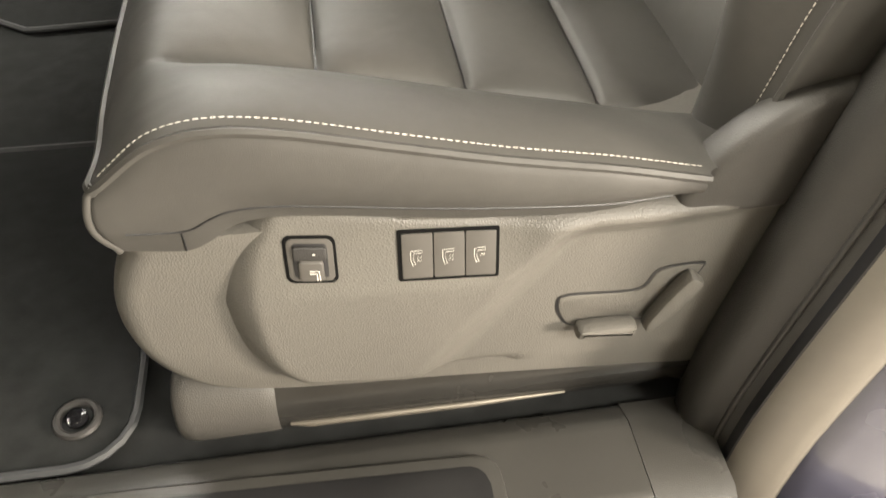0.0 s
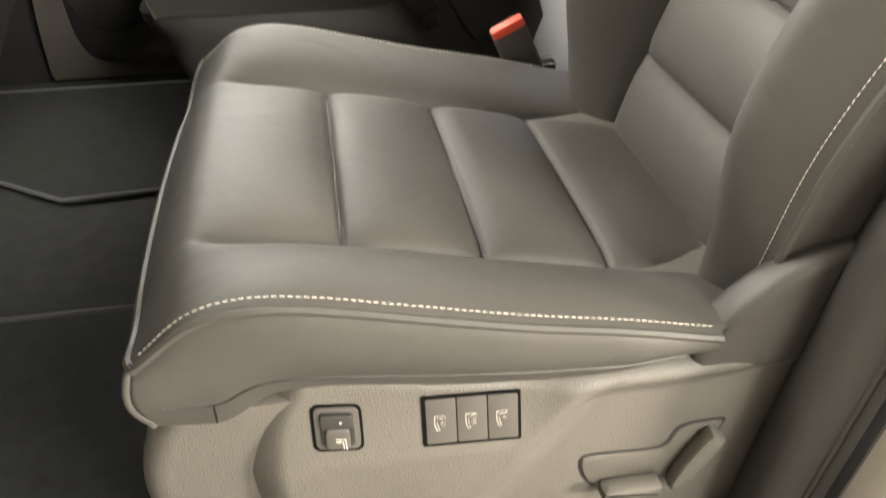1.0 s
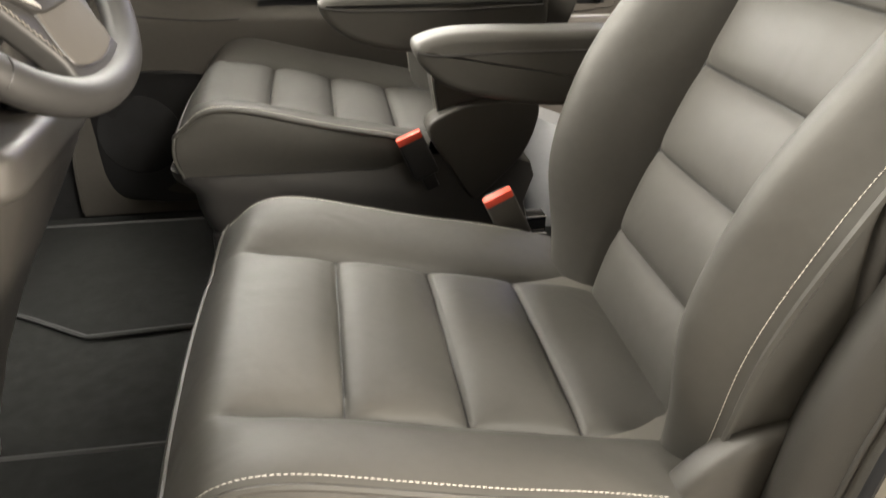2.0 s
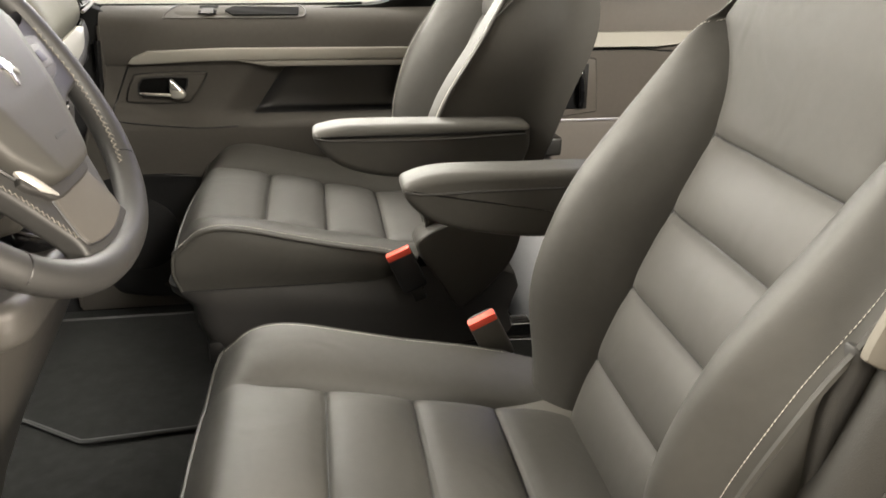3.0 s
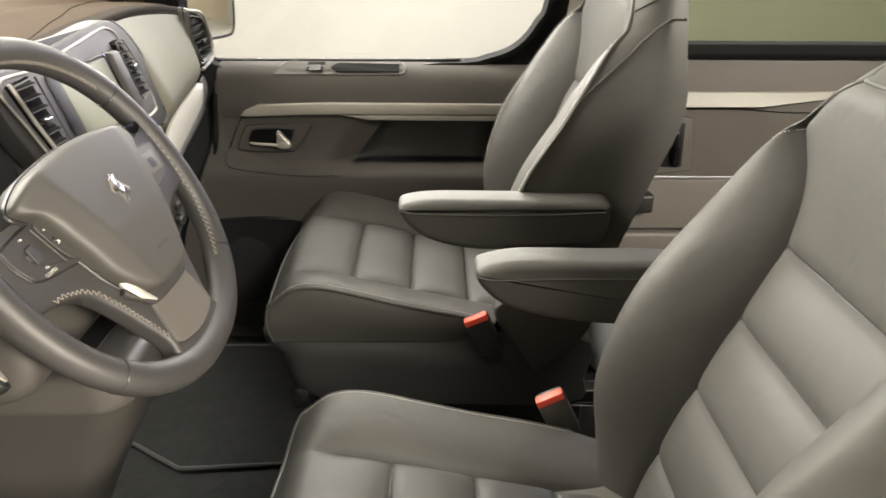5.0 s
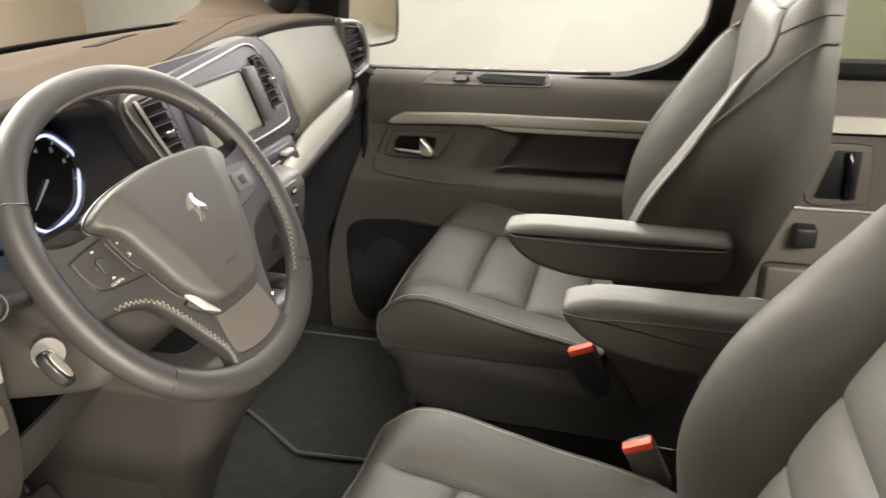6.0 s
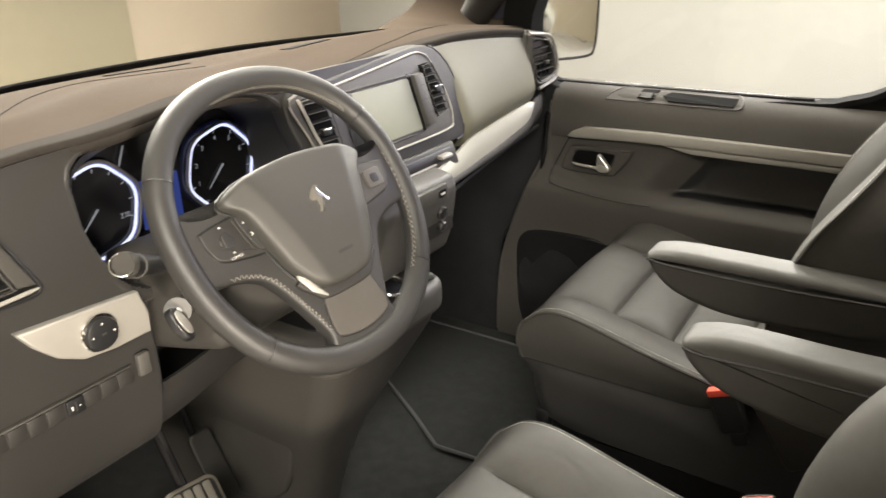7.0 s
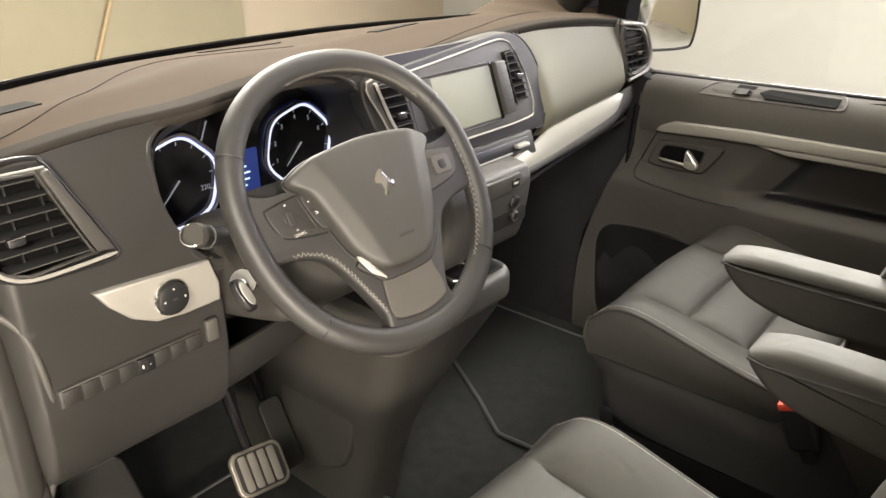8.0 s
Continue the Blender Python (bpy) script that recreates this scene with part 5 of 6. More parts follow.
def gauge(name, cy, cz, r, needle, numbers, start, sweep, clip_left=False):
    g = part(name, disc((-0.674, cy, cz), (1, 0, 0), r, 0.004, 40), GLOSSBLACK, cl)
    pts = []
    for k in range(64):
        a = 2 * math.pi * k / 64
        rr = r * (1 + 0.030 * math.cos(6 * (a - 0.28)))
        pts.append((-0.668, cy + rr * math.cos(a) * 1.0, cz + rr * math.sin(a)))
    part("light_ring", tube(pts, 0.0023, closed=True, sides=8), RING, g, "glowing blue-white ring")
    part("ring_halo", tube([(x - 0.001, cy + (y - cy) * 1.045, cz + (z - cz) * 1.045) for x, y, z in pts], 0.0022, closed=True, sides=8), RING_BLUE, g)
    part("bezel_ring", tube([(x + 0.003, cy + (y - cy) * 1.09, cz + (z - cz) * 1.09) for x, y, z in pts], 0.0022, closed=True, sides=8), PLASTIC, g)
    a = radians(needle)
    d = Vector((0, math.cos(a), math.sin(a)))
    p0 = Vector((-0.669, cy, cz))
    part("needle", tube([p0 - d * r * 0.10, p0 + d * r * 0.62], [0.0016, 0.0007], sides=6), DIAL_PRINT, g, "white needle")
    n = len(numbers)
    for k, s in enumerate(numbers):
        a = radians(start + sweep * k / max(1, n - 1))
        if s:
            text(s, r * 0.17, facing(-0.6705, cy + r * 0.74 * math.cos(a), cz + r * 0.74 * math.sin(a)), DIAL_PRINT, g)
        bmt = box(-0.671, -0.6702, -r * 0.04, r * 0.04, -0.0006, 0.0006)
        bmesh.ops.transform(bmt, matrix=Matrix.Translation((0, cy + r * 0.90 * math.cos(a), cz + r * 0.90 * math.sin(a))) @ Matrix.Rotation(a, 4, "X"), verts=bmt.verts)
        part("tick", bmt, DIAL_PRINT, g)
    return g


gauge("speed_gauge", 0.616, 0.792, 0.064, 225, ["", "", "", "", "", "", "", "", "", "", "220"], 235, -255)
gauge("rev_counter", 0.838, 0.800, 0.064, 225, ["", "1", "2", "3", "4", "5", "6", ""], 235, -245)
part("small_gauge_needle", tube([(-0.670, 0.664, 0.845), (-0.670, 0.676, 0.872)], 0.0011, sides=6), DIAL_PRINT, cl)
part("warning_light", disc((-0.672, 0.790, 0.728), (1, 0, 0), 0.003, 0.002, 12), RED_LAMP, cl)
lcd = part("trip_display", box(-0.676, -0.672, 0.690, 0.758, 0.742, 0.815, 0.001), BLUE_LCD, cl, "blue lit trip display")
for k, w in enumerate((0.022, 0.034, 0.030, 0.018)):
    part("text_bar", box(-0.6718, -0.6712, 0.724 - w / 2, 0.724 + w / 2, 0.7885 - 0.010 * k, 0.7910 - 0.010 * k), WHITE_LCD, lcd)

# left trim with the mirror knob
alp = [(0.420, 0.735), (0.575, 0.724), (0.585, 0.690), (0.583, 0.664), (0.530, 0.664), (0.49, 0.669), (0.460, 0.685), (0.436, 0.710)]
al = part("knob_trim", prism(alp, "x", -0.556, -0.541, 0.004), SATIN, dash, "satin silver trim plate")
kn = part("mirror_knob", disc((-0.536, 0.512, 0.697), (1, 0, 0.05), 0.021, 0.014, 32, 0.003), BLACK, al, "black mirror adjuster knob")
part("knob_ring", tube([(-0.538, 0.512 + 0.0225 * math.cos(a), 0.697 + 0.0225 * math.sin(a)) for a in [2 * math.pi * k / 36 for k in range(36)]], 0.002, closed=True, sides=6), CHROME, kn)
for a in (0, 90, 180, 270):
    c = Vector((0.512 + 0.014 * math.cos(radians(a)), 0.697 + 0.014 * math.sin(radians(a))))
    tri = [c + Vector((math.cos(radians(a + q)), math.sin(radians(a + q)))) * 0.0020 for q in (0, 120, 240)]
    part("arrow", prism(tri, "x", -0.5288, -0.5284), ICON, kn)
part("car_mark", box(-0.5288, -0.5284, 0.509, 0.515, 0.6955, 0.6985), SHROUD, kn)
row = part("switch_carrier", box(-0.556, -0.5465, 0.358, 0.550, 0.604, 0.630, 0.003), SHROUD, dash)
for k in range(8):
    y0 = 0.362 + 0.0233 * k
    mat = BLACK if k == 4 else PLASTIC_DARK
    key = part("switch_blank", box(-0.549, -0.5445 + (0.003 if k == 4 else 0), y0, y0 + 0.0218, 0.6065, 0.6275, 0.0012), mat, row)
    if k == 4:
        part("icon", box(-0.5412, -0.5408, y0 + 0.004, y0 + 0.0065, 0.6145, 0.6195), ICON, key)
        part("icon", box(-0.5412, -0.5408, y0 + 0.0100, y0 + 0.0110, 0.6105, 0.6235), SHROUD, key)
        part("icon", box(-0.5412, -0.5408, y0 + 0.0145, y0 + 0.0165, 0.6163, 0.6173), ICON, key)
part("card_holder", box(-0.551, -0.542, 0.556, 0.574, 0.608, 0.640, 0.003), PLASTIC, dash)


def vent(name, outline, x0, lean, rim_mat, slats, parent, frame_r=0.003, knob=True, deep=0.017):
    """Air vent: dark box, rim, tilted slats and a slider, on a plane that leans back."""
    def put(bm):
        for v in bm.verts:
            v.co.x += -(v.co.z - 0.80) * lean
        return bm
    v0 = part(name, put(prism(outline, "x", x0 - 0.040, x0 - deep)), VOID, parent)
    closed = [(x0 + 0.001, y, z) for y, z in outline]
    part("rim", put(tube(closed, frame_r, closed=True, sides=8)), rim_mat, v0, "bright vent rim")
    zs = [p[1] for p in outline]
    z0, z1 = min(zs), max(zs)
    for k in range(slats):
        z = z0 + (z1 - z0) * (k + 0.5) / slats
        cross = []
        n = len(outline)
        for i in range(n):
            a, b = outline[i], outline[(i + 1) % n]
            if (a[1] - z) * (b[1] - z) < 0:
                cross.append(a[0] + (b[0] - a[0]) * (z - a[1]) / (b[1] - a[1]))
        if len(cross) < 2:
            continue
        y0, y1 = min(cross) + 0.002, max(cross) - 0.002
        bm = box(-0.014, 0.004, y0, y1, -0.0011, 0.0011, 0.0008)
        bmesh.ops.transform(bm, matrix=Matrix.Translation((x0 - 0.004, 0, z)) @ Matrix.Rotation(radians(12), 4, "Y"), verts=bm.verts)
        part("slat", put(bm), FRAME_BLACK, v0)
        part("slat_edge", put(box(x0 - 0.0008, x0 + 0.0004, y0, y1, z - 0.0016, z - 0.0004)), SHROUD, v0)
    ys = [p[0] for p in outline]
    for k in range(3):
        y = min(ys) + (max(ys) - min(ys)) * (0.25 + 0.25 * k)
        part("vane", put(box(x0 - 0.022, x0 - 0.012, y - 0.001, y + 0.001, z0 + 0.006, z1 - 0.006)), BLACK, v0)
    if knob:
        cy, cz = sum(ys) / len(ys), sum(zs) / len(zs)
        kb = part("slider", put(box(x0 - 0.004, x0 + 0.006, cy - 0.009, cy + 0.009, cz - 0.0055, cz + 0.0035, 0.0015)), BLACK, v0)
        part("slider_edge", put(box(x0 + 0.0035, x0 + 0.0068, cy - 0.0088, cy + 0.0088, cz + 0.0022, cz + 0.0042, 0.0007)), CHROME, kb)
    return v0


vf = part("vent_frame", tube([(ease_table(FACE, z) + 0.001, y, z) for y, z in smooth_line([(0.300, 0.902), (0.360, 0.9035), (0.398, 0.901), (0.408, 0.892), (0.434, 0.838), (0.461, 0.783), (0.462, 0.772), (0.450, 0.767), (0.400, 0.768), (0.362, 0.771), (0.330, 0.784), (0.310, 0.800)], 4)], 0.0028, sides=8), BLACK, dash, "thin dark joint round the vent")
vent("left_vent", [(0.292, 0.892), (0.392, 0.888), (0.433, 0.784), (0.360, 0.780), (0.338, 0.788), (0.318, 0.806)], -0.5475, 0.12, SHROUD, 6, vf, 0.0026)
part("vent_side", prism([(0.394, 0.889), (0.404, 0.892), (0.459, 0.780), (0.436, 0.784)], "x", -0.562, -0.545, 0.002), SHROUD, vf)
part("bright_edge", tube([(-0.5445 - (z - 0.80) * 0.12, y, z) for y, z in smooth_line([(0.322, 0.800), (0.340, 0.784), (0.362, 0.7765), (0.400, 0.7755), (0.457, 0.7775)])], [0.0012] + [0.0024] * 23 + [0.0012], sides=8), SATIN, vf, "satin silver lower edge")
part("top_edge", tube([(-0.5445 - (z - 0.80) * 0.12, y, z) for y, z in ((0.300, 0.893), (0.360, 0.8935), (0.403, 0.8925))], 0.0014, sides=6), SATIN, vf)

# centre screen and vents
LEAN = 0.35


def lean(bm):
    for v in bm.verts:
        v.co.x += -(v.co.z - 0.80) * LEAN
    return bm


def centre_face(u, v):
    y = 0.900 + 0.50 * v
    z = 0.690 + 0.245 * u
    return (-0.533 - (z - 0.80) * LEAN * step(0.70, 0.80, z) - 0.045 * step(1.20, 1.40, y), y, z)


part("centre_face", thicken(surface(centre_face, 24, 24), 0.006), DASH, dash, sharp=60)
bez = smooth_outline([(0.893, 0.905), (0.99, 0.908), (1.15, 0.922), (1.230, 0.929), (1.258, 0.925), (1.274, 0.912), (1.293, 0.862), (1.299, 0.822), (1.292, 0.798), (1.268, 0.785), (1.10, 0.783), (0.98, 0.785), (0.930, 0.792), (0.905, 0.85)], 4)
bz = part("screen_bezel", lean(prism(bez, "x", -0.546, -0.526, 0.002)), PLASTIC, dash)
part("bezel_rim", lean(tube([(-0.5255, p.x, p.y) for p in bez], 0.0019, closed=True, sides=8)), SATIN, bz, "satin silver rim")
around = smooth_outline([(0.885, 0.905), (0.99, 0.918), (1.15, 0.932), (1.24, 0.938), (1.296, 0.932), (1.330, 0.903), (1.345, 0.862), (1.342, 0.815), (1.325, 0.775), (1.290, 0.760), (1.10, 0.762), (0.95, 0.765), (0.90, 0.80)], 5)
part("screen_surround", lean(prism(around, "x", -0.560, -0.5285, 0.004)), DASH, bz)
part("surround_gap", lean(tube([(-0.5305, p.x + 0.002, p.y) for p in around if p.x > 1.285], 0.0022, sides=6)), BLACK, bz)
part("touch_screen", lean(prism(rounded_plan(1.030, 1.190, 0.801, 0.890, 0.003), "x", -0.527, -0.5235, 0.001)), SCREEN, bz, "glossy screen switched off, window glare put in its grey")
part("screen_edge", lean(box(-0.527, -0.5238, 1.004, 1.0295, 0.799, 0.892, 0.001)), PLASTIC_DARK, bz)
part("screen_frame", lean(tube([(-0.5245, *p) for p in rounded_plan(1.001, 1.193, 0.796, 0.895, 0.004)], 0.0014, closed=True, sides=6)), DASH, bz)
strip = part("button_strip", lean(box(-0.527, -0.513, 1.199, 1.228, 0.806, 0.896, 0.003)), PLASTIC, bz)
for k in range(3):
    part("button_gap", lean(box(-0.5134, -0.5126, 1.2015, 1.2255, 0.828 + 0.024 * k, 0.8288 + 0.024 * k)), BLACK, strip)
part("strip_shadow_gap", lean(box(-0.5262, -0.5228, 1.1910, 1.1985, 0.798, 0.897, 0.001)), GLOSSBLACK, bz)
vent("centre_vent", [(1.236, 0.907), (1.266, 0.908), (1.280, 0.868), (1.279, 0.822), (1.236, 0.816)], -0.5165, LEAN, PLASTIC, 7, bz, 0.0012, deep=0.0075)
vent("centre_vent", [(0.905, 0.900), (0.962, 0.903), (0.966, 0.800), (0.932, 0.803), (0.915, 0.85)], -0.5165, LEAN, SHROUD, 7, bz, 0.0014, deep=0.0075)
part("vent_edge", lean(tube([(-0.516, 0.901, 0.904), (-0.516, 0.912, 0.852), (-0.516, 0.929, 0.798)], 0.0028, sides=8)), SATIN, bz, "satin silver vent edge")
slot = part("slot_panel", lean(box(-0.540, -0.522, 1.00, 1.268, 0.722, 0.764, 0.004)), PLASTIC_DARK, dash)
part("slot", lean(box(-0.523, -0.5205, 1.01, 1.25, 0.738, 0.756, 0.001)), BLACK, slot)
part("slot_handle", lean(box(-0.522, -0.508, 1.200, 1.236, 0.743, 0.7505, 0.003)), SATIN, slot)
part("slot_line", lean(tube([(-0.5195, 1.03, 0.737), (-0.5195, 1.19, 0.737)], 0.0016, sides=6)), SATIN, slot)


# glove box side
def glove(u, v):
    y = 1.322 + 0.446 * v
    q = (y - 1.15) / 0.62
    xs = -0.468 - 0.115 * q ** 0.8
    z = 0.733 + (ease_table(LIPZ, y) - 0.003 - 0.733) * u
    lip = ease_table(LIPX, y) + 0.002 - xs
    xs -= 0.022 * max(0.0, 1 - v / 0.07) ** 2 * (1 - u ** 3)
    return (xs + ease_table([(0, -0.020), (0.12, -0.004), (0.26, 0.000), (0.55, 0.30 * lip), (0.85, 0.75 * lip), (1, lip)], u), y, z)


part("glove_lid", thicken(surface(glove, 24, 24), 0.006), LIDSKIN, dash, "upper glove box lid, window light put in its olive-grey", sharp=60)
part("lid_gap", tube([Vector(glove(u, 0.004)) + Vector((0.0005, 0, 0)) for u in [k / 12 for k in range(13)]], 0.0022, sides=6), BLACK, dash)
vo = [(1.780, 0.890), (1.862, 0.878), (1.889, 0.842), (1.896, 0.803), (1.880, 0.788), (1.812, 0.782), (1.790, 0.80)]
vh = smooth_outline([(1.766, 0.896), (1.830, 0.900), (1.880, 0.890), (1.906, 0.845), (1.915, 0.800), (1.898, 0.772), (1.83, 0.756), (1.772, 0.745)], 4)
vs = part("vent_housing", prism(vh, "x", -0.66, -0.606, 0.008, 3), PLASTIC, dash)
part("housing_gap", tube([(-0.606, 1.767, z) for z in (0.742, 0.80, 0.86, 0.915)], 0.002, sides=6), BLACK, vs)
vent("right_vent", vo, -0.590, 0.10, PLASTIC, 6, vs, 0.0022, deep=0.013)
vc = Vector((1.842, 0.836))
vso = [Vector(q) for q in smooth_outline(vo, 3)]


def collar_ring(k, x):
    return [(x - (q.y - 0.80) * 0.10, q.x, q.y) for q in (vc + (p - vc) * k for p in vso)]


part("vent_collar", ring_loft([collar_ring(1.22, -0.608), collar_ring(1.16, -0.594), collar_ring(1.08, -0.588), collar_ring(1.01, -0.590), collar_ring(1.0, -0.602)], cap=False), PLASTIC, vs, sharp=60)
part("side_rim", tube([(-0.590 - (z - 0.80) * 0.1, y, z) for y, z in smooth_line([(1.765, 0.903), (1.85, 0.893), (1.888, 0.880), (1.905, 0.850), (1.914, 0.816), (1.903, 0.790), (1.885, 0.776), (1.80, 0.766)])], 0.0042, sides=8), SATIN, vs)


BAND_TOP = [(1.12, 0.738), (1.20, 0.731), (1.285, 0.736), (1.35, 0.745), (1.45, 0.745), (1.76, 0.742)]
BAND_LOW = [(1.12, 0.716), (1.16, 0.710), (1.27, 0.699), (1.41, 0.696), (1.57, 0.697), (1.70, 0.703), (1.735, 0.715), (1.758, 0.741), (1.90, 0.741)]


def band_x(y):
    return -0.468 - 0.115 * max(0.0, (y - 1.15) / 0.62) ** 0.8


def strip_pt(u, v):
    y = 1.186 + 0.570 * v
    top, low = ease_table(BAND_TOP, y), ease_table(BAND_LOW, y)
    return (band_x(y) - 0.006 + 0.010 * u + 0.003 * math.sin(math.pi * u), y, top + (low - top) * u)


def trim_roll(u, v):
    """Grey rounded moulding under the silver band, closing its far end."""
    y = 1.14 + 0.725 * v
    top = ease_table(BAND_LOW, y) + 0.003
    low = ease_table([(1.14, 0.678), (1.29, 0.669), (1.434, 0.660), (1.60, 0.654), (1.78, 0.656), (1.87, 0.668)], y)
    return (band_x(y) + 0.001 + 0.007 * math.sin(math.pi * u) - 0.030 * u ** 3 - 0.012 * step(1.80, 1.87, y), y, top + (low - top) * u)


part("trim_roll", thicken(surface(trim_roll, 12, 40), 0.006), PLASTIC, dash, "grey moulding under the silver band", sharp=60)
part("dash_trim", thicken(surface(strip_pt, 8, 40), 0.006), BAND_SILVER, dash, "satin silver trim band, brightened for the window it reflects")


def under(u, v):
    return (-0.480 - 0.115 * v ** 0.8 - 0.30 * u, 1.16 + 0.66 * v, 0.668 + 0.004 * v - 0.10 * u ** 1.6)


# underside coloured black for the shade below the trim band
part("lower_glove_box", thicken(surface(under, 12, 16), 0.008, (0, 0, -1)), FOOTWELL, dash)

# console below the screen
con = thing("centre_console", "grey centre console with gear selector", "console")
cb = part("switch_box", prism(smooth_outline([(-0.62, 0.735), (-0.48, 0.732), (-0.455, 0.715), (-0.452, 0.685), (-0.470, 0.60), (-0.50, 0.575), (-0.62, 0.57)], 4), "y", 0.955, 1.192, 0.014, 4), PLASTIC, con)
up = part("usb_panel", box(-0.458, -0.446, 1.035, 1.150, 0.692, 0.722, 0.004), PLASTIC, cb)
part("usb_socket", box(-0.4465, -0.4445, 1.118, 1.140, 0.700, 0.714, 0.001), GLOSSBLACK, up)
part("usb_tongue", box(-0.445, -0.4438, 1.123, 1.135, 0.705, 0.709), ICON, up)
for z, r in ((0.668, 0.0125), (0.642, 0.0095)):
    kn = part("climate_knob", disc((-0.454, 1.135, z), (1, 0, -0.25), r, 0.014, 28, 0.002), BLACK, cb)
    part("knob_ring", tube([(-0.449, 1.135 + r * math.cos(a), z + r * math.sin(a)) for a in [2 * math.pi * k / 24 for k in range(24)]], 0.0010, closed=True, sides=6), PLASTIC, kn)
part("climate_face", box(-0.468, -0.4575, 1.06, 1.182, 0.622, 0.684, 0.004), PLASTIC_DARK, cb)
shelf = rounded_plan(-0.80, -0.438, 0.80, 1.142, 0.05, 6)
sf = part("selector_shelf", prism(shelf, "z", 0.486, 0.548, 0.018, 5), PLASTIC, con)
part("tray", prism(rounded_plan(-0.62, -0.50, 0.84, 1.05, 0.02), "z", 0.546, 0.5495, 0.001), BLACK, sf)
sel = part("gear_selector", disc((-0.475, 1.000, 0.560), (0.25, 0, 1), 0.030, 0.026, 36, 0.004), GLOSSBLACK, sf, "rotary gear selector with chrome ring")
part("selector_ring", tube([(-0.472 + 0.029 * math.cos(a), 1.000 + 0.030 * math.sin(a), 0.574 - 0.007 * math.cos(a)) for a in [2 * math.pi * k / 36 for k in range(36)]], 0.003, closed=True, sides=8), CHROME, sel)
part("mode_button", box(-0.485, -0.455, 1.070, 1.110, 0.546, 0.5515, 0.001), BLACK, sf)


def tunnel_ring(z, x1, y0, y1):
    return [(x, y, z) for x, y in rounded_plan(-1.05, x1, y0, y1, 0.05, 6)]


tc = part("tunnel_cover", ring_loft([tunnel_ring(*r) for r in ((0.0, -0.640, 0.875, 1.03), (0.05, -0.632, 0.872, 1.025), (0.10, -0.612, 0.868, 1.02), (0.20, -0.575, 0.860, 1.01), (0.30, -0.532, 0.845, 1.025), (0.36, -0.502, 0.835, 1.048), (0.41, -0.478, 0.825, 1.078), (0.45, -0.460, 0.815, 1.105), (0.475, -0.450, 0.808, 1.122), (0.495, -0.446, 0.804, 1.130))]), SHROUD, con, sharp=60)
part("cover_panel", prism(smooth_outline([(-0.80, 0.12), (-0.80, 0.34), (-0.66, 0.37), (-0.60, 0.34), (-0.605, 0.24), (-0.66, 0.14)], 5), "y", 0.848, 0.885, 0.010, 3), SHROUD, tc)
part("cover_clip", disc((-0.60, 0.845, 0.41), (0.2, -1, 0), 0.006, 0.008, 16, 0.001), BLACK, tc)

# pedals
bp = thing("brake_pedal", "wide metal brake pedal with rubber ribs", "pedal")
BPM = Matrix.Translation((-0.655, 0.674, 0.256)) @ Matrix.Rotation(radians(50), 4, "Y") @ Matrix.Rotation(radians(-8), 4, "Z")
bm = prism(rounded_plan(-0.040, 0.040, -0.050, 0.050, 0.018, 5), "z", 0.0, 0.012, 0.004)
bm.transform(BPM)
pd = part("pad", bm, STEEL, bp)
bm = prism(rounded_plan(-0.034, 0.034, -0.043, 0.043, 0.014, 5), "z", 0.0110, 0.0128, 0.0005)
bm.transform(BPM)
part("rubber_plate", bm, BLACK, pd)
for k in range(4):
    y0 = -0.036 + 0.0185 * k
    bm = prism(rounded_plan(-0.031, 0.031, y0, y0 + 0.0145, 0.004, 3), "z", 0.0125, 0.0155, 0.0012, 2)
    bm.transform(BPM)
    part("rib", bm, RUBBER, pd)
part("arm", tube([(-0.668, 0.674, 0.258), (-0.72, 0.676, 0.36), (-0.80, 0.678, 0.52), (-1.225, 0.68, 0.66)], 0.009, sides=8), GLOSSBLACK, bp)
ac = thing("accelerator_pedal", "black plastic accelerator pedal beside the brake", "pedal")
bm = prism(rounded_plan(-0.075, 0.075, -0.026, 0.026, 0.012, 4), "z", 0, 0.012, 0.004)
bm.transform(Matrix.Translation((-0.79, 0.815, 0.185)) @ Matrix.Rotation(radians(62), 4, "Y"))
part("pad", bm, PLASTIC_DARK, ac)
part("arm", tube([(-0.82, 0.815, 0.22), (-0.88, 0.80, 0.42), (-1.225, 0.78, 0.55)], 0.007, sides=8), GLOSSBLACK, ac)
fo = thing("footrest", "black rounded footrest on the driver footwell floor", "footrest")
bm = prism(rounded_plan(-0.12, 0.12, -0.06, 0.06, 0.03, 5), "z", -0.02, 0.012, 0.010, 4)
bm.transform(Matrix.Translation((-0.86, 0.50, 0.13)) @ Matrix.Rotation(radians(48), 4, "Y"))
part("pad", bm, PLASTIC_DARK, fo)
part("block", box(-1.22, -0.90, 0.45, 0.55, 0.0, 0.10, 0.01), FOOTWELL, fo)

# ---- steering column and wheel ----
col = thing("steering_column", "grey steering column shroud with stalks", "steering column")
shr = smooth_outline([(-0.66, 0.600), (-0.60, 0.608), (-0.47, 0.640), (-0.432, 0.660), (-0.425, 0.70), (-0.45, 0.755), (-0.52, 0.765), (-0.66, 0.74)], 3)
part("shroud", prism(shr, "y", 0.602, 0.890, 0.022, 4), SHROUD, col)
stalk = part("light_stalk", tube([(-0.500, 0.600, 0.765), (-0.490, 0.575, 0.773), (-0.472, 0.535, 0.790), (-0.462, 0.517, 0.800)], [0.009, 0.0105, 0.0135, 0.0145], sides=16), BLACK, col)
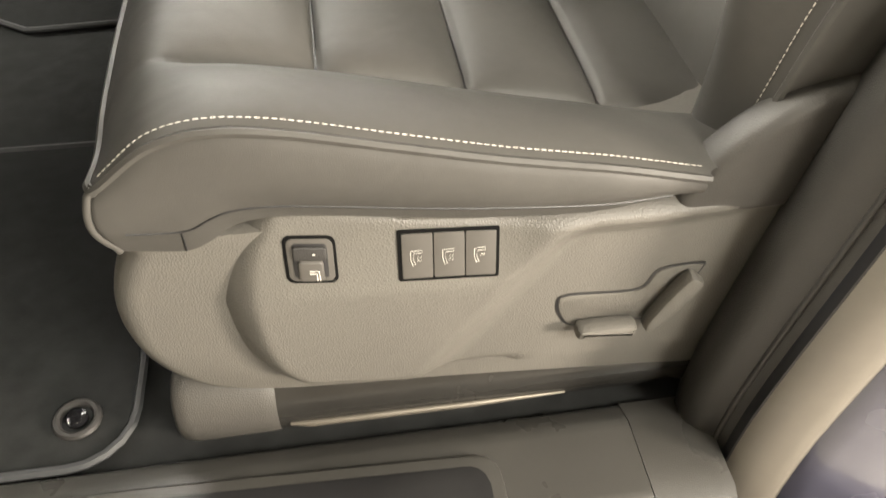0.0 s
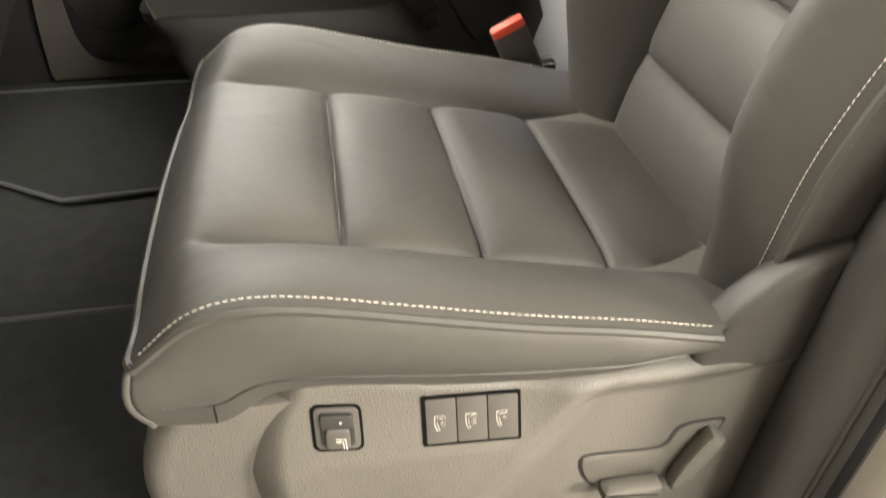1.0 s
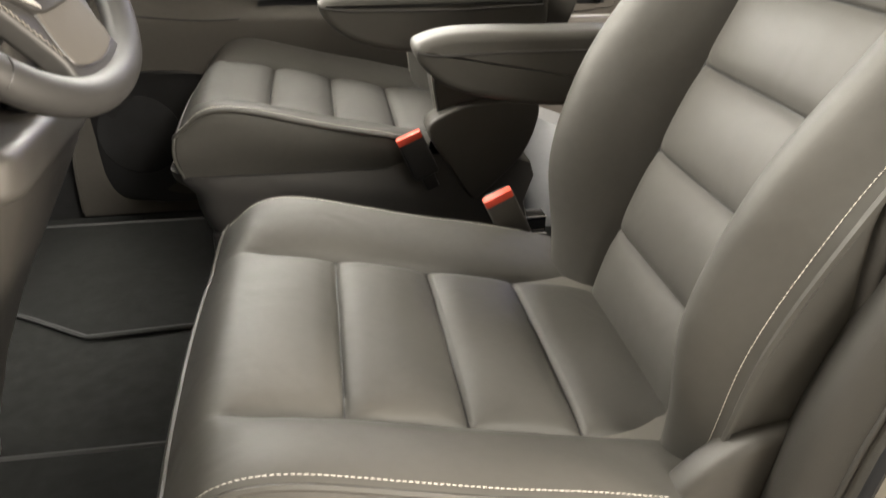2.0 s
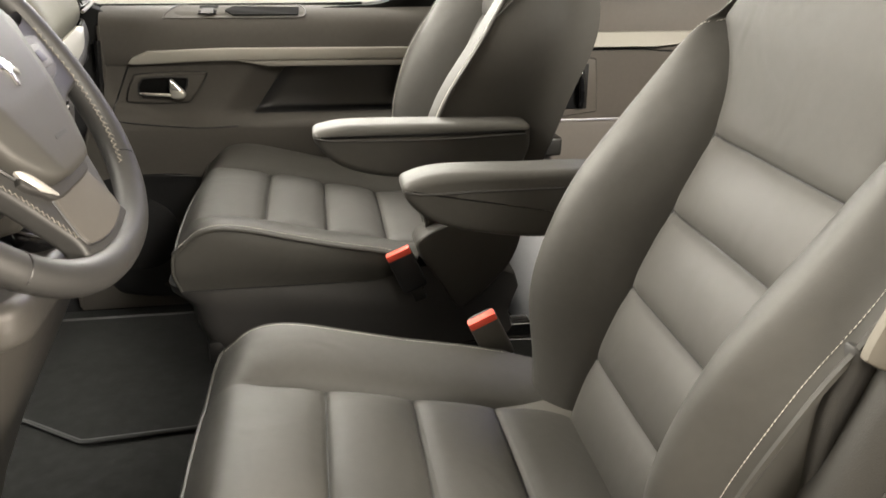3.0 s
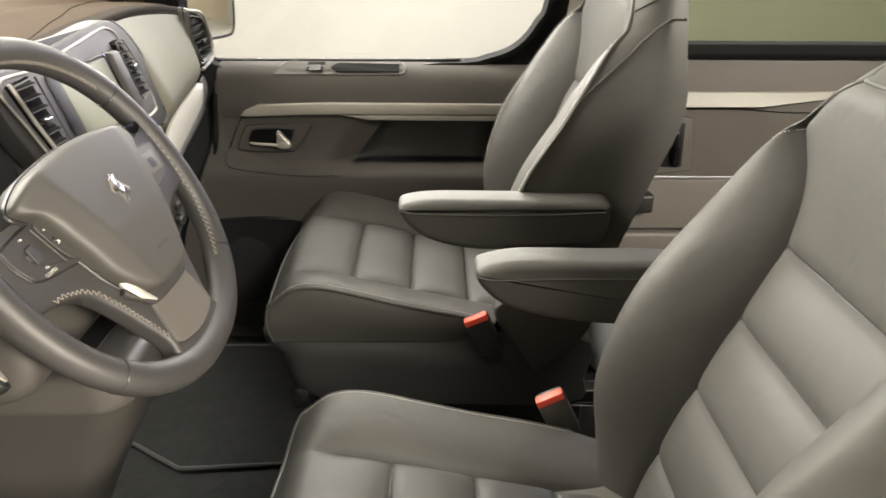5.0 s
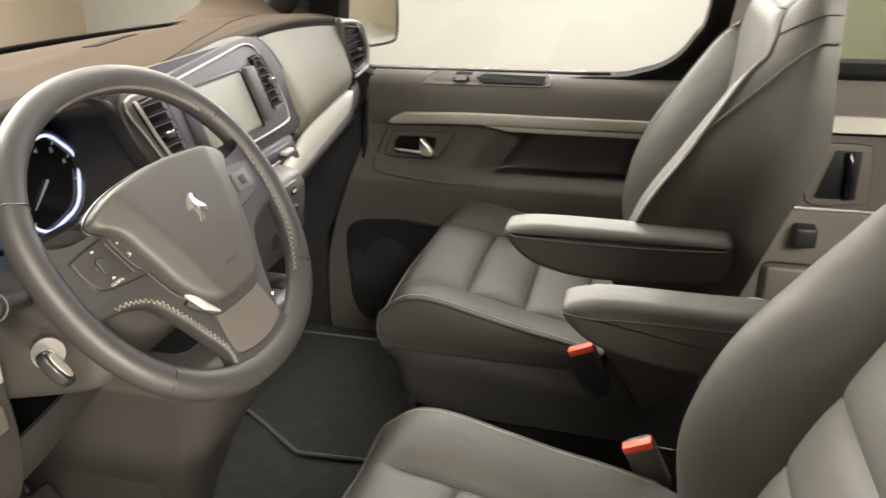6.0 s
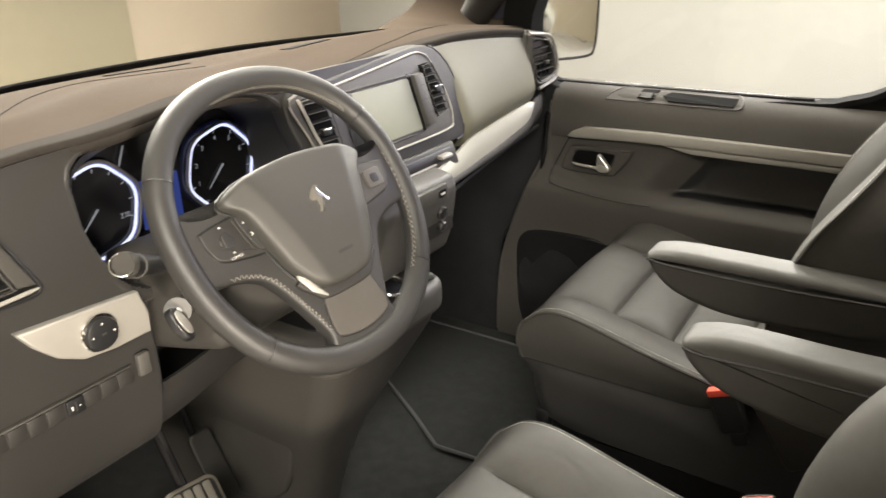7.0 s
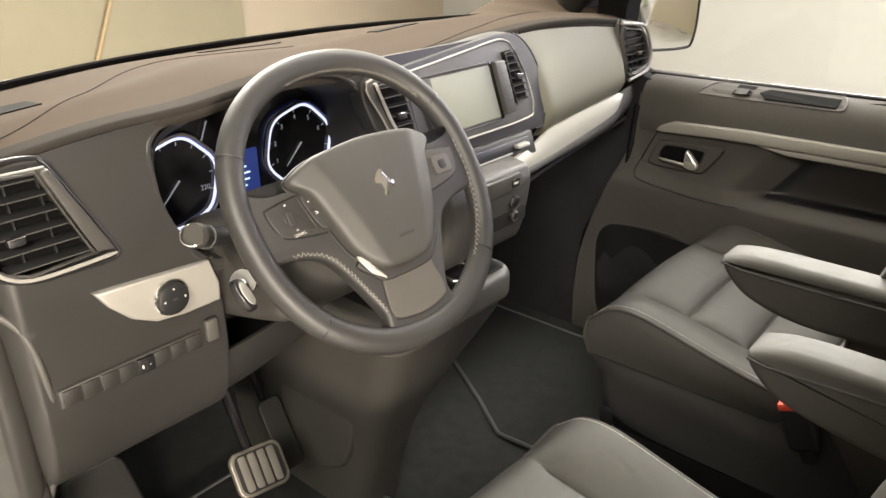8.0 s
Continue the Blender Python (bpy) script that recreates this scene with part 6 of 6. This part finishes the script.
part("stalk_cap", tube([(-0.4625, 0.518, 0.7995), (-0.4595, 0.510, 0.8035)], [0.0152, 0.0145], sides=20), SHROUD, stalk, "grey stalk end with a bright ring")
part("cap_ring", tube([Vector((-0.4592, 0.5096, 0.8038)) + Vector((0.79, 0.0, -0.61)) * 0.0140 * math.cos(a) + Vector((0.26, 0.89, 0.36)) * 0.0140 * math.sin(a) for a in [2 * math.pi * k / 28 for k in range(28)]], 0.0011, closed=True, sides=6), CHROME, stalk)
part("stalk_collar", tube([(-0.471, 0.533, 0.791), (-0.470, 0.531, 0.792)], 0.0150, sides=18), PLASTIC, stalk)
ky = part("ignition_barrel", tube([(-0.480, 0.590, 0.712), (-0.448, 0.560, 0.728)], 0.016, sides=18), PLASTIC, col)
part("key_blade", tube([(-0.449, 0.561, 0.7275), (-0.438, 0.552, 0.733)], [0.006, 0.005], sides=10), CHROME, ky)
fob = smooth_outline([(-0.019, 0.006), (-0.004, 0.012), (0.016, 0.010), (0.024, 0.0), (0.016, -0.010), (-0.004, -0.012), (-0.019, -0.006)], 4)
bm = prism(fob, "z", -0.006, 0.006, 0.003)
bm.transform(Matrix.Translation((-0.430, 0.546, 0.722)) @ Matrix.Rotation(radians(35), 4, "Z") @ Matrix.Rotation(radians(60), 4, "Y"))
part("key_fob", bm, BLACK, ky, "black key fob")
bm = prism([p * 0.72 for p in fob], "z", 0.0055, 0.0075, 0.001)
bm.transform(Matrix.Translation((-0.430, 0.546, 0.722)) @ Matrix.Rotation(radians(35), 4, "Z") @ Matrix.Rotation(radians(60), 4, "Y"))
part("fob_plate", bm, SATIN, ky)
part("wiper_stalk", tube([(-0.50, 0.885, 0.770), (-0.485, 0.93, 0.795), (-0.472, 0.955, 0.812)], [0.008, 0.009, 0.011], sides=14), PLASTIC, col)

wheel = thing("steering_wheel", "grey-black leather steering wheel with stitched rim", "steering wheel")
WC, RAKE, TOE = Vector((-0.3992, 0.729, 0.8123)), 0.5526, 0.106
WU, WN = Vector((-math.sin(RAKE), 0, math.cos(RAKE))), Vector((math.cos(RAKE), 0, math.sin(RAKE)))
WE = (Vector((0, 1, 0)) + WN * TOE).normalized()
WN = WE.cross(WU)
WM = Matrix(((WE.x, WU.x, WN.x, WC.x), (WE.y, WU.y, WN.y, WC.y), (WE.z, WU.z, WN.z, WC.z), (0, 0, 0, 1)))


def on_wheel(bm):
    bm.transform(WM)
    return bm


def rim_point(t, r=0.0):
    c, s = math.cos(t), math.sin(t)
    k = 0.1788 + r
    return Vector((k * math.copysign(abs(c) ** 0.93, c), k * math.copysign(abs(s) ** 0.93, s) * (1.098 if s < 0 else 0.985), 0.0))


rings = []
for i in range(96):
    t = 2 * math.pi * i / 96
    p = rim_point(t)
    d = p.normalized()
    ra = 0.0165 + 0.0015 * bell(math.sin(t) + 0.9, 0.3)
    rings.append([p + d * math.cos(a) * ra + Vector((0, 0, 1)) * math.sin(a) * 0.0165 for a in [2 * math.pi * k / 18 for k in range(18)]])
bm = ring_loft(rings + [rings[0]], cap=False)
bmesh.ops.remove_doubles(bm, verts=bm.verts, dist=1e-6)
rim = part("rim", on_wheel(bm), RIM_LEATHER, wheel, "smooth leather rim", sharp=80)
for deg in (152, 28, 222, 318):
    t = radians(deg)
    p, d = rim_point(t), rim_point(t).normalized()
    part("rim_seam", on_wheel(tube([p + d * math.cos(a) * 0.0168 + Vector((0, 0, 1)) * math.sin(a) * 0.0168 for a in [2 * math.pi * k / 16 for k in range(16)]], 0.0009, closed=True, sides=5)), BLACK, rim)


def rim_stitch(a0, a1, pitch, ways):
    n = int(abs(a1 - a0) / pitch)
    bm = bmesh.new()
    for k in range(n):
        t = radians(a0 + (a1 - a0) * (k + 0.5) / n)
        p, d = rim_point(t, -0.0145), rim_point(t).normalized()
        tn = Vector((-d.y, d.x, 0))
        for sg in ways:
            a, b = p + tn * 0.0034 * sg + Vector((0, 0, 0.0110)) + d * 0.0040, p - tn * 0.0034 * sg + Vector((0, 0, 0.0072)) - d * 0.0015
            s = (b - a).normalized().cross(Vector((0, 0, 1))).normalized() * 0.00026
            top = Vector((0, 0, 0.0007))
            vs = [bm.verts.new(q) for q in (a - s, b - s, b + s, a + s, a - s + top, b - s + top, b + s + top, a + s + top)]
            for f in ((4, 5, 6, 7), (0, 1, 5, 4), (1, 2, 6, 5), (2, 3, 7, 6), (3, 0, 4, 7)):
                bm.faces.new([vs[i] for i in f])
    return part("stitching", on_wheel(bm), THREAD_DIM, rim, "pale cross stitching")


rim_stitch(36, 108, 1.25, (1,))
rim_stitch(-48, 8, 2.4, (1, -1))

hub_half = [(0.0, 0.064), (0.036, 0.062), (0.078, 0.056), (0.108, 0.044), (0.112, 0.034), (0.096, 0.018), (0.086, -0.012), (0.076, -0.045), (0.066, -0.070), (0.044, -0.098), (0.020, -0.106)]
hub_out = smooth_outline([(-x, y) for x, y in hub_half[:0:-1]] + hub_half, 5)


def hub_ring(k, c):
    return [(p.x * k, -0.005 + (p.y + 0.005) * k, c) for p in hub_out]


def hub_face(k, edge=0.0):
    """A ring on the cover: a middle field between two creases that draw together downwards, with falling flanks."""
    out = []
    for x, y, _ in hub_ring(k, 0):
        crease = 0.060 + 0.030 * max(-1.0, min(0.6, y / 0.10))
        fall = max(0.0, abs(x) - crease)
        out.append((x, y, 0.0390 - 0.36 * fall - 0.10 * max(0, -y - 0.03) - 1.2 * (y * y) * (y > 0) - edge))
    return out


hub = part("airbag_cover", on_wheel(ring_loft([hub_ring(0.99, -0.012), hub_ring(1.0, 0.004), hub_face(1.0, 0.010), hub_face(0.992, 0.0050), hub_face(0.975, 0.0020), hub_face(0.95, 0.0006)] + [hub_face(0.92 - 0.046 * q) for q in range(20)])), HUB_SKIN, wheel, "smooth airbag cover with two creases", sharp=60)
part("cover_gap", on_wheel(tube([(p[0] * 1.012, p[1] * 1.012 - 0.001, 0.009) for p in hub_ring(1.0, 0)], 0.0022, closed=True, sides=6)), BLACK, hub)
badge = [(-0.012, 0.006), (-0.006, 0.014), (0.002, 0.019), (0.008, 0.017), (0.006, 0.012), (0.010, 0.004), (0.017, -0.004), (0.015, -0.010), (0.007, -0.004), (0.004, -0.014), (0.0, -0.019), (-0.006, -0.017), (-0.002, -0.010), (-0.003, -0.001), (-0.010, 0.0)]
bm = prism([(x * 0.95, y * 0.95 - 0.002) for x, y in badge], "z", 0.037, 0.0408, 0.0010, 2)
part("badge", on_wheel(bm), CHROME, hub, "small chrome emblem")
bm = box(-0.006, 0.018, -0.0745, -0.0705, 0.028, 0.0352)
part("marking", on_wheel(bm), PLASTIC_DARK, hub)

# leather spokes: two side arms and two lower arms in one moulding
arm_half = [(0.0, 0.050), (0.09, 0.046), (0.120, 0.036), (0.150, 0.040), (0.168, 0.050), (0.172, 0.0), (0.168, -0.040), (0.152, -0.047), (0.128, -0.051), (0.105, -0.060), (0.092, -0.072), (0.078, -0.097), (0.065, -0.127), (0.054, -0.156), (0.056, -0.180), (0.030, -0.190), (0.0, -0.192)]
arm_out = smooth_outline([(-x, y) for x, y in arm_half[-2:0:-1]] + arm_half, 4)
spoke = part("spoke_moulding", on_wheel(prism(arm_out, "z", -0.016, 0.008, 0.006)), RIM_LEATHER, wheel)
for sg in (-1, 1):
    edge = [Vector((sg * x, y, 0.0082)) for x, y in ((0.140, -0.0455), (0.126, -0.0465), (0.104, -0.055), (0.0885, -0.068), (0.074, -0.095), (0.061, -0.125), (0.050, -0.154))]
    bm = bmesh.new()
    for a, b in zip(edge, edge[1:]):
        n = max(2, int((b - a).length / 0.0052))
        d = (b - a).normalized()
        w = Vector((-d.y, d.x, 0))
        for k in range(n):
            for tilt in (1, -1):
                c = a.lerp(b, (k + 0.5 + 0.25 * tilt) / n)
                e = (d * 0.7 + w * tilt).normalized() * 0.0027
                t = Vector((-e.y, e.x, 0)).normalized() * 0.00026
                up = Vector((0, 0, 0.0006))
                vs = [bm.verts.new(q) for q in (c - e - t, c + e - t, c + e + t, c - e + t, c - e - t + up, c + e - t + up, c + e + t + up, c - e + t + up)]
                for f in ((4, 5, 6, 7), (0, 1, 5, 4), (1, 2, 6, 5), (2, 3, 7, 6), (3, 0, 4, 7)):
                    bm.faces.new([vs[i] for i in f])
    if sg < 0:
        part("stitching", on_wheel(bm), THREAD_DIM, spoke, "pale cross stitching")
    else:
        bm.free()
    padp = smooth_outline([(sg * 0.104, 0.022), (sg * 0.088, 0.020), (sg * 0.064, -0.030), (sg * 0.072, -0.034), (sg * 0.134, -0.024), (sg * 0.148, -0.008), (sg * 0.151, 0.012), (sg * 0.146, 0.017)], 4)
    pd = part("button_pad", on_wheel(prism(padp, "z", 0.004, 0.0115, 0.0015)), PLASTIC_DARK if sg < 0 else SHROUD, spoke)
    part("pad_gap", on_wheel(tube([(p.x, p.y, 0.0085) for p in padp], 0.0014, closed=True, sides=6)), BLACK, pd)
    if sg < 0:
        part("rocker", on_wheel(prism(rounded_plan(-0.1285, -0.1185, -0.011, 0.007, 0.003), "z", 0.0112, 0.0140, 0.001)), RIM_LEATHER, pd)
        part("rocker_side", on_wheel(prism(rounded_plan(-0.1325, -0.1145, -0.006, 0.002, 0.002), "z", 0.0112, 0.0128, 0.0008)), RIM_LEATHER, pd)
        part("rocker_plate", on_wheel(prism(smooth_outline([(-0.101, 0.016), (-0.089, 0.015), (-0.070, -0.024), (-0.078, -0.028), (-0.091, -0.023)], 4), "z", 0.0112, 0.0134, 0.001)), RIM_LEATHER, pd)
        part("key_gap", on_wheel(tube([(-0.098, -0.0015, 0.0136), (-0.0805, -0.0005, 0.0136)], 0.0005, sides=4)), BLACK, pd)
        part("divider", on_wheel(tube([(-0.1055, 0.017, 0.0118), (-0.096, -0.024, 0.0118)], 0.0007, sides=6)), SHROUD, pd)
        for cy, cz in ((-0.125, 0.015), (-0.122, -0.0175), (-0.094, 0.010), (-0.081, -0.021)):
            t3 = [(cy - 0.0013, cz - 0.0008), (cy + 0.0013, cz - 0.0008), (cy, cz + 0.0012)]
            part("icon", on_wheel(prism(t3, "z", 0.0115, 0.0142)), ICON, pd)
        text("CONFIG", 0.0046, WM @ Matrix.Translation((-0.1205, -0.0235, 0.0117)), ICON, pd)
        part("icon", on_wheel(tube([(-0.091, -0.004, 0.0138), (-0.086, -0.008, 0.0138)], 0.0005, sides=4)), ICON, pd)
        part("icon", on_wheel(tube([(-0.091, -0.008, 0.0138), (-0.086, -0.004, 0.0138)], 0.0005, sides=4)), ICON, pd)
    else:
        part("rocker", on_wheel(prism(rounded_plan(0.108, 0.138, -0.016, 0.010, 0.004), "z", 0.0112, 0.0138, 0.001)), PLASTIC, pd)
        part("rocker_gap", on_wheel(prism(rounded_plan(0.117, 0.130, -0.010, 0.003, 0.003), "z", 0.0137, 0.0142, 0.0004)), BLACK, pd)
ins_half = [(0.0, -0.104), (0.036, -0.104), (0.041, -0.116), (0.046, -0.140), (0.047, -0.158), (0.038, -0.168), (0.0, -0.174)]
ins = smooth_outline([(-x, y) for x, y in ins_half[-2:0:-1]] + ins_half, 4)
insert = part("spoke_insert", on_wheel(prism(ins, "z", 0.004, 0.0115, 0.003)), DOORCARD, spoke)
part("insert_gap", on_wheel(tube([(p.x, p.y, 0.0085) for p in ins], 0.0014, closed=True, sides=6)), BLACK, insert)
part("cover_base", on_wheel(prism(smooth_outline([(-0.062, -0.080), (0.062, -0.080), (0.050, -0.106), (0.036, -0.117), (0.0, -0.119), (-0.036, -0.117), (-0.050, -0.106)], 4), "z", 0.004, 0.0150, 0.003)), PLASTIC_DARK, spoke)
part("bright_edge", on_wheel(tube([(-0.0615, -0.062, 0.013), (-0.058, -0.080, 0.014), (-0.050, -0.098, 0.015), (-0.036, -0.113, 0.0145)], [0.002, 0.0056, 0.0050, 0.0014], sides=8)), BRIGHT, spoke, "satin silver sliver")
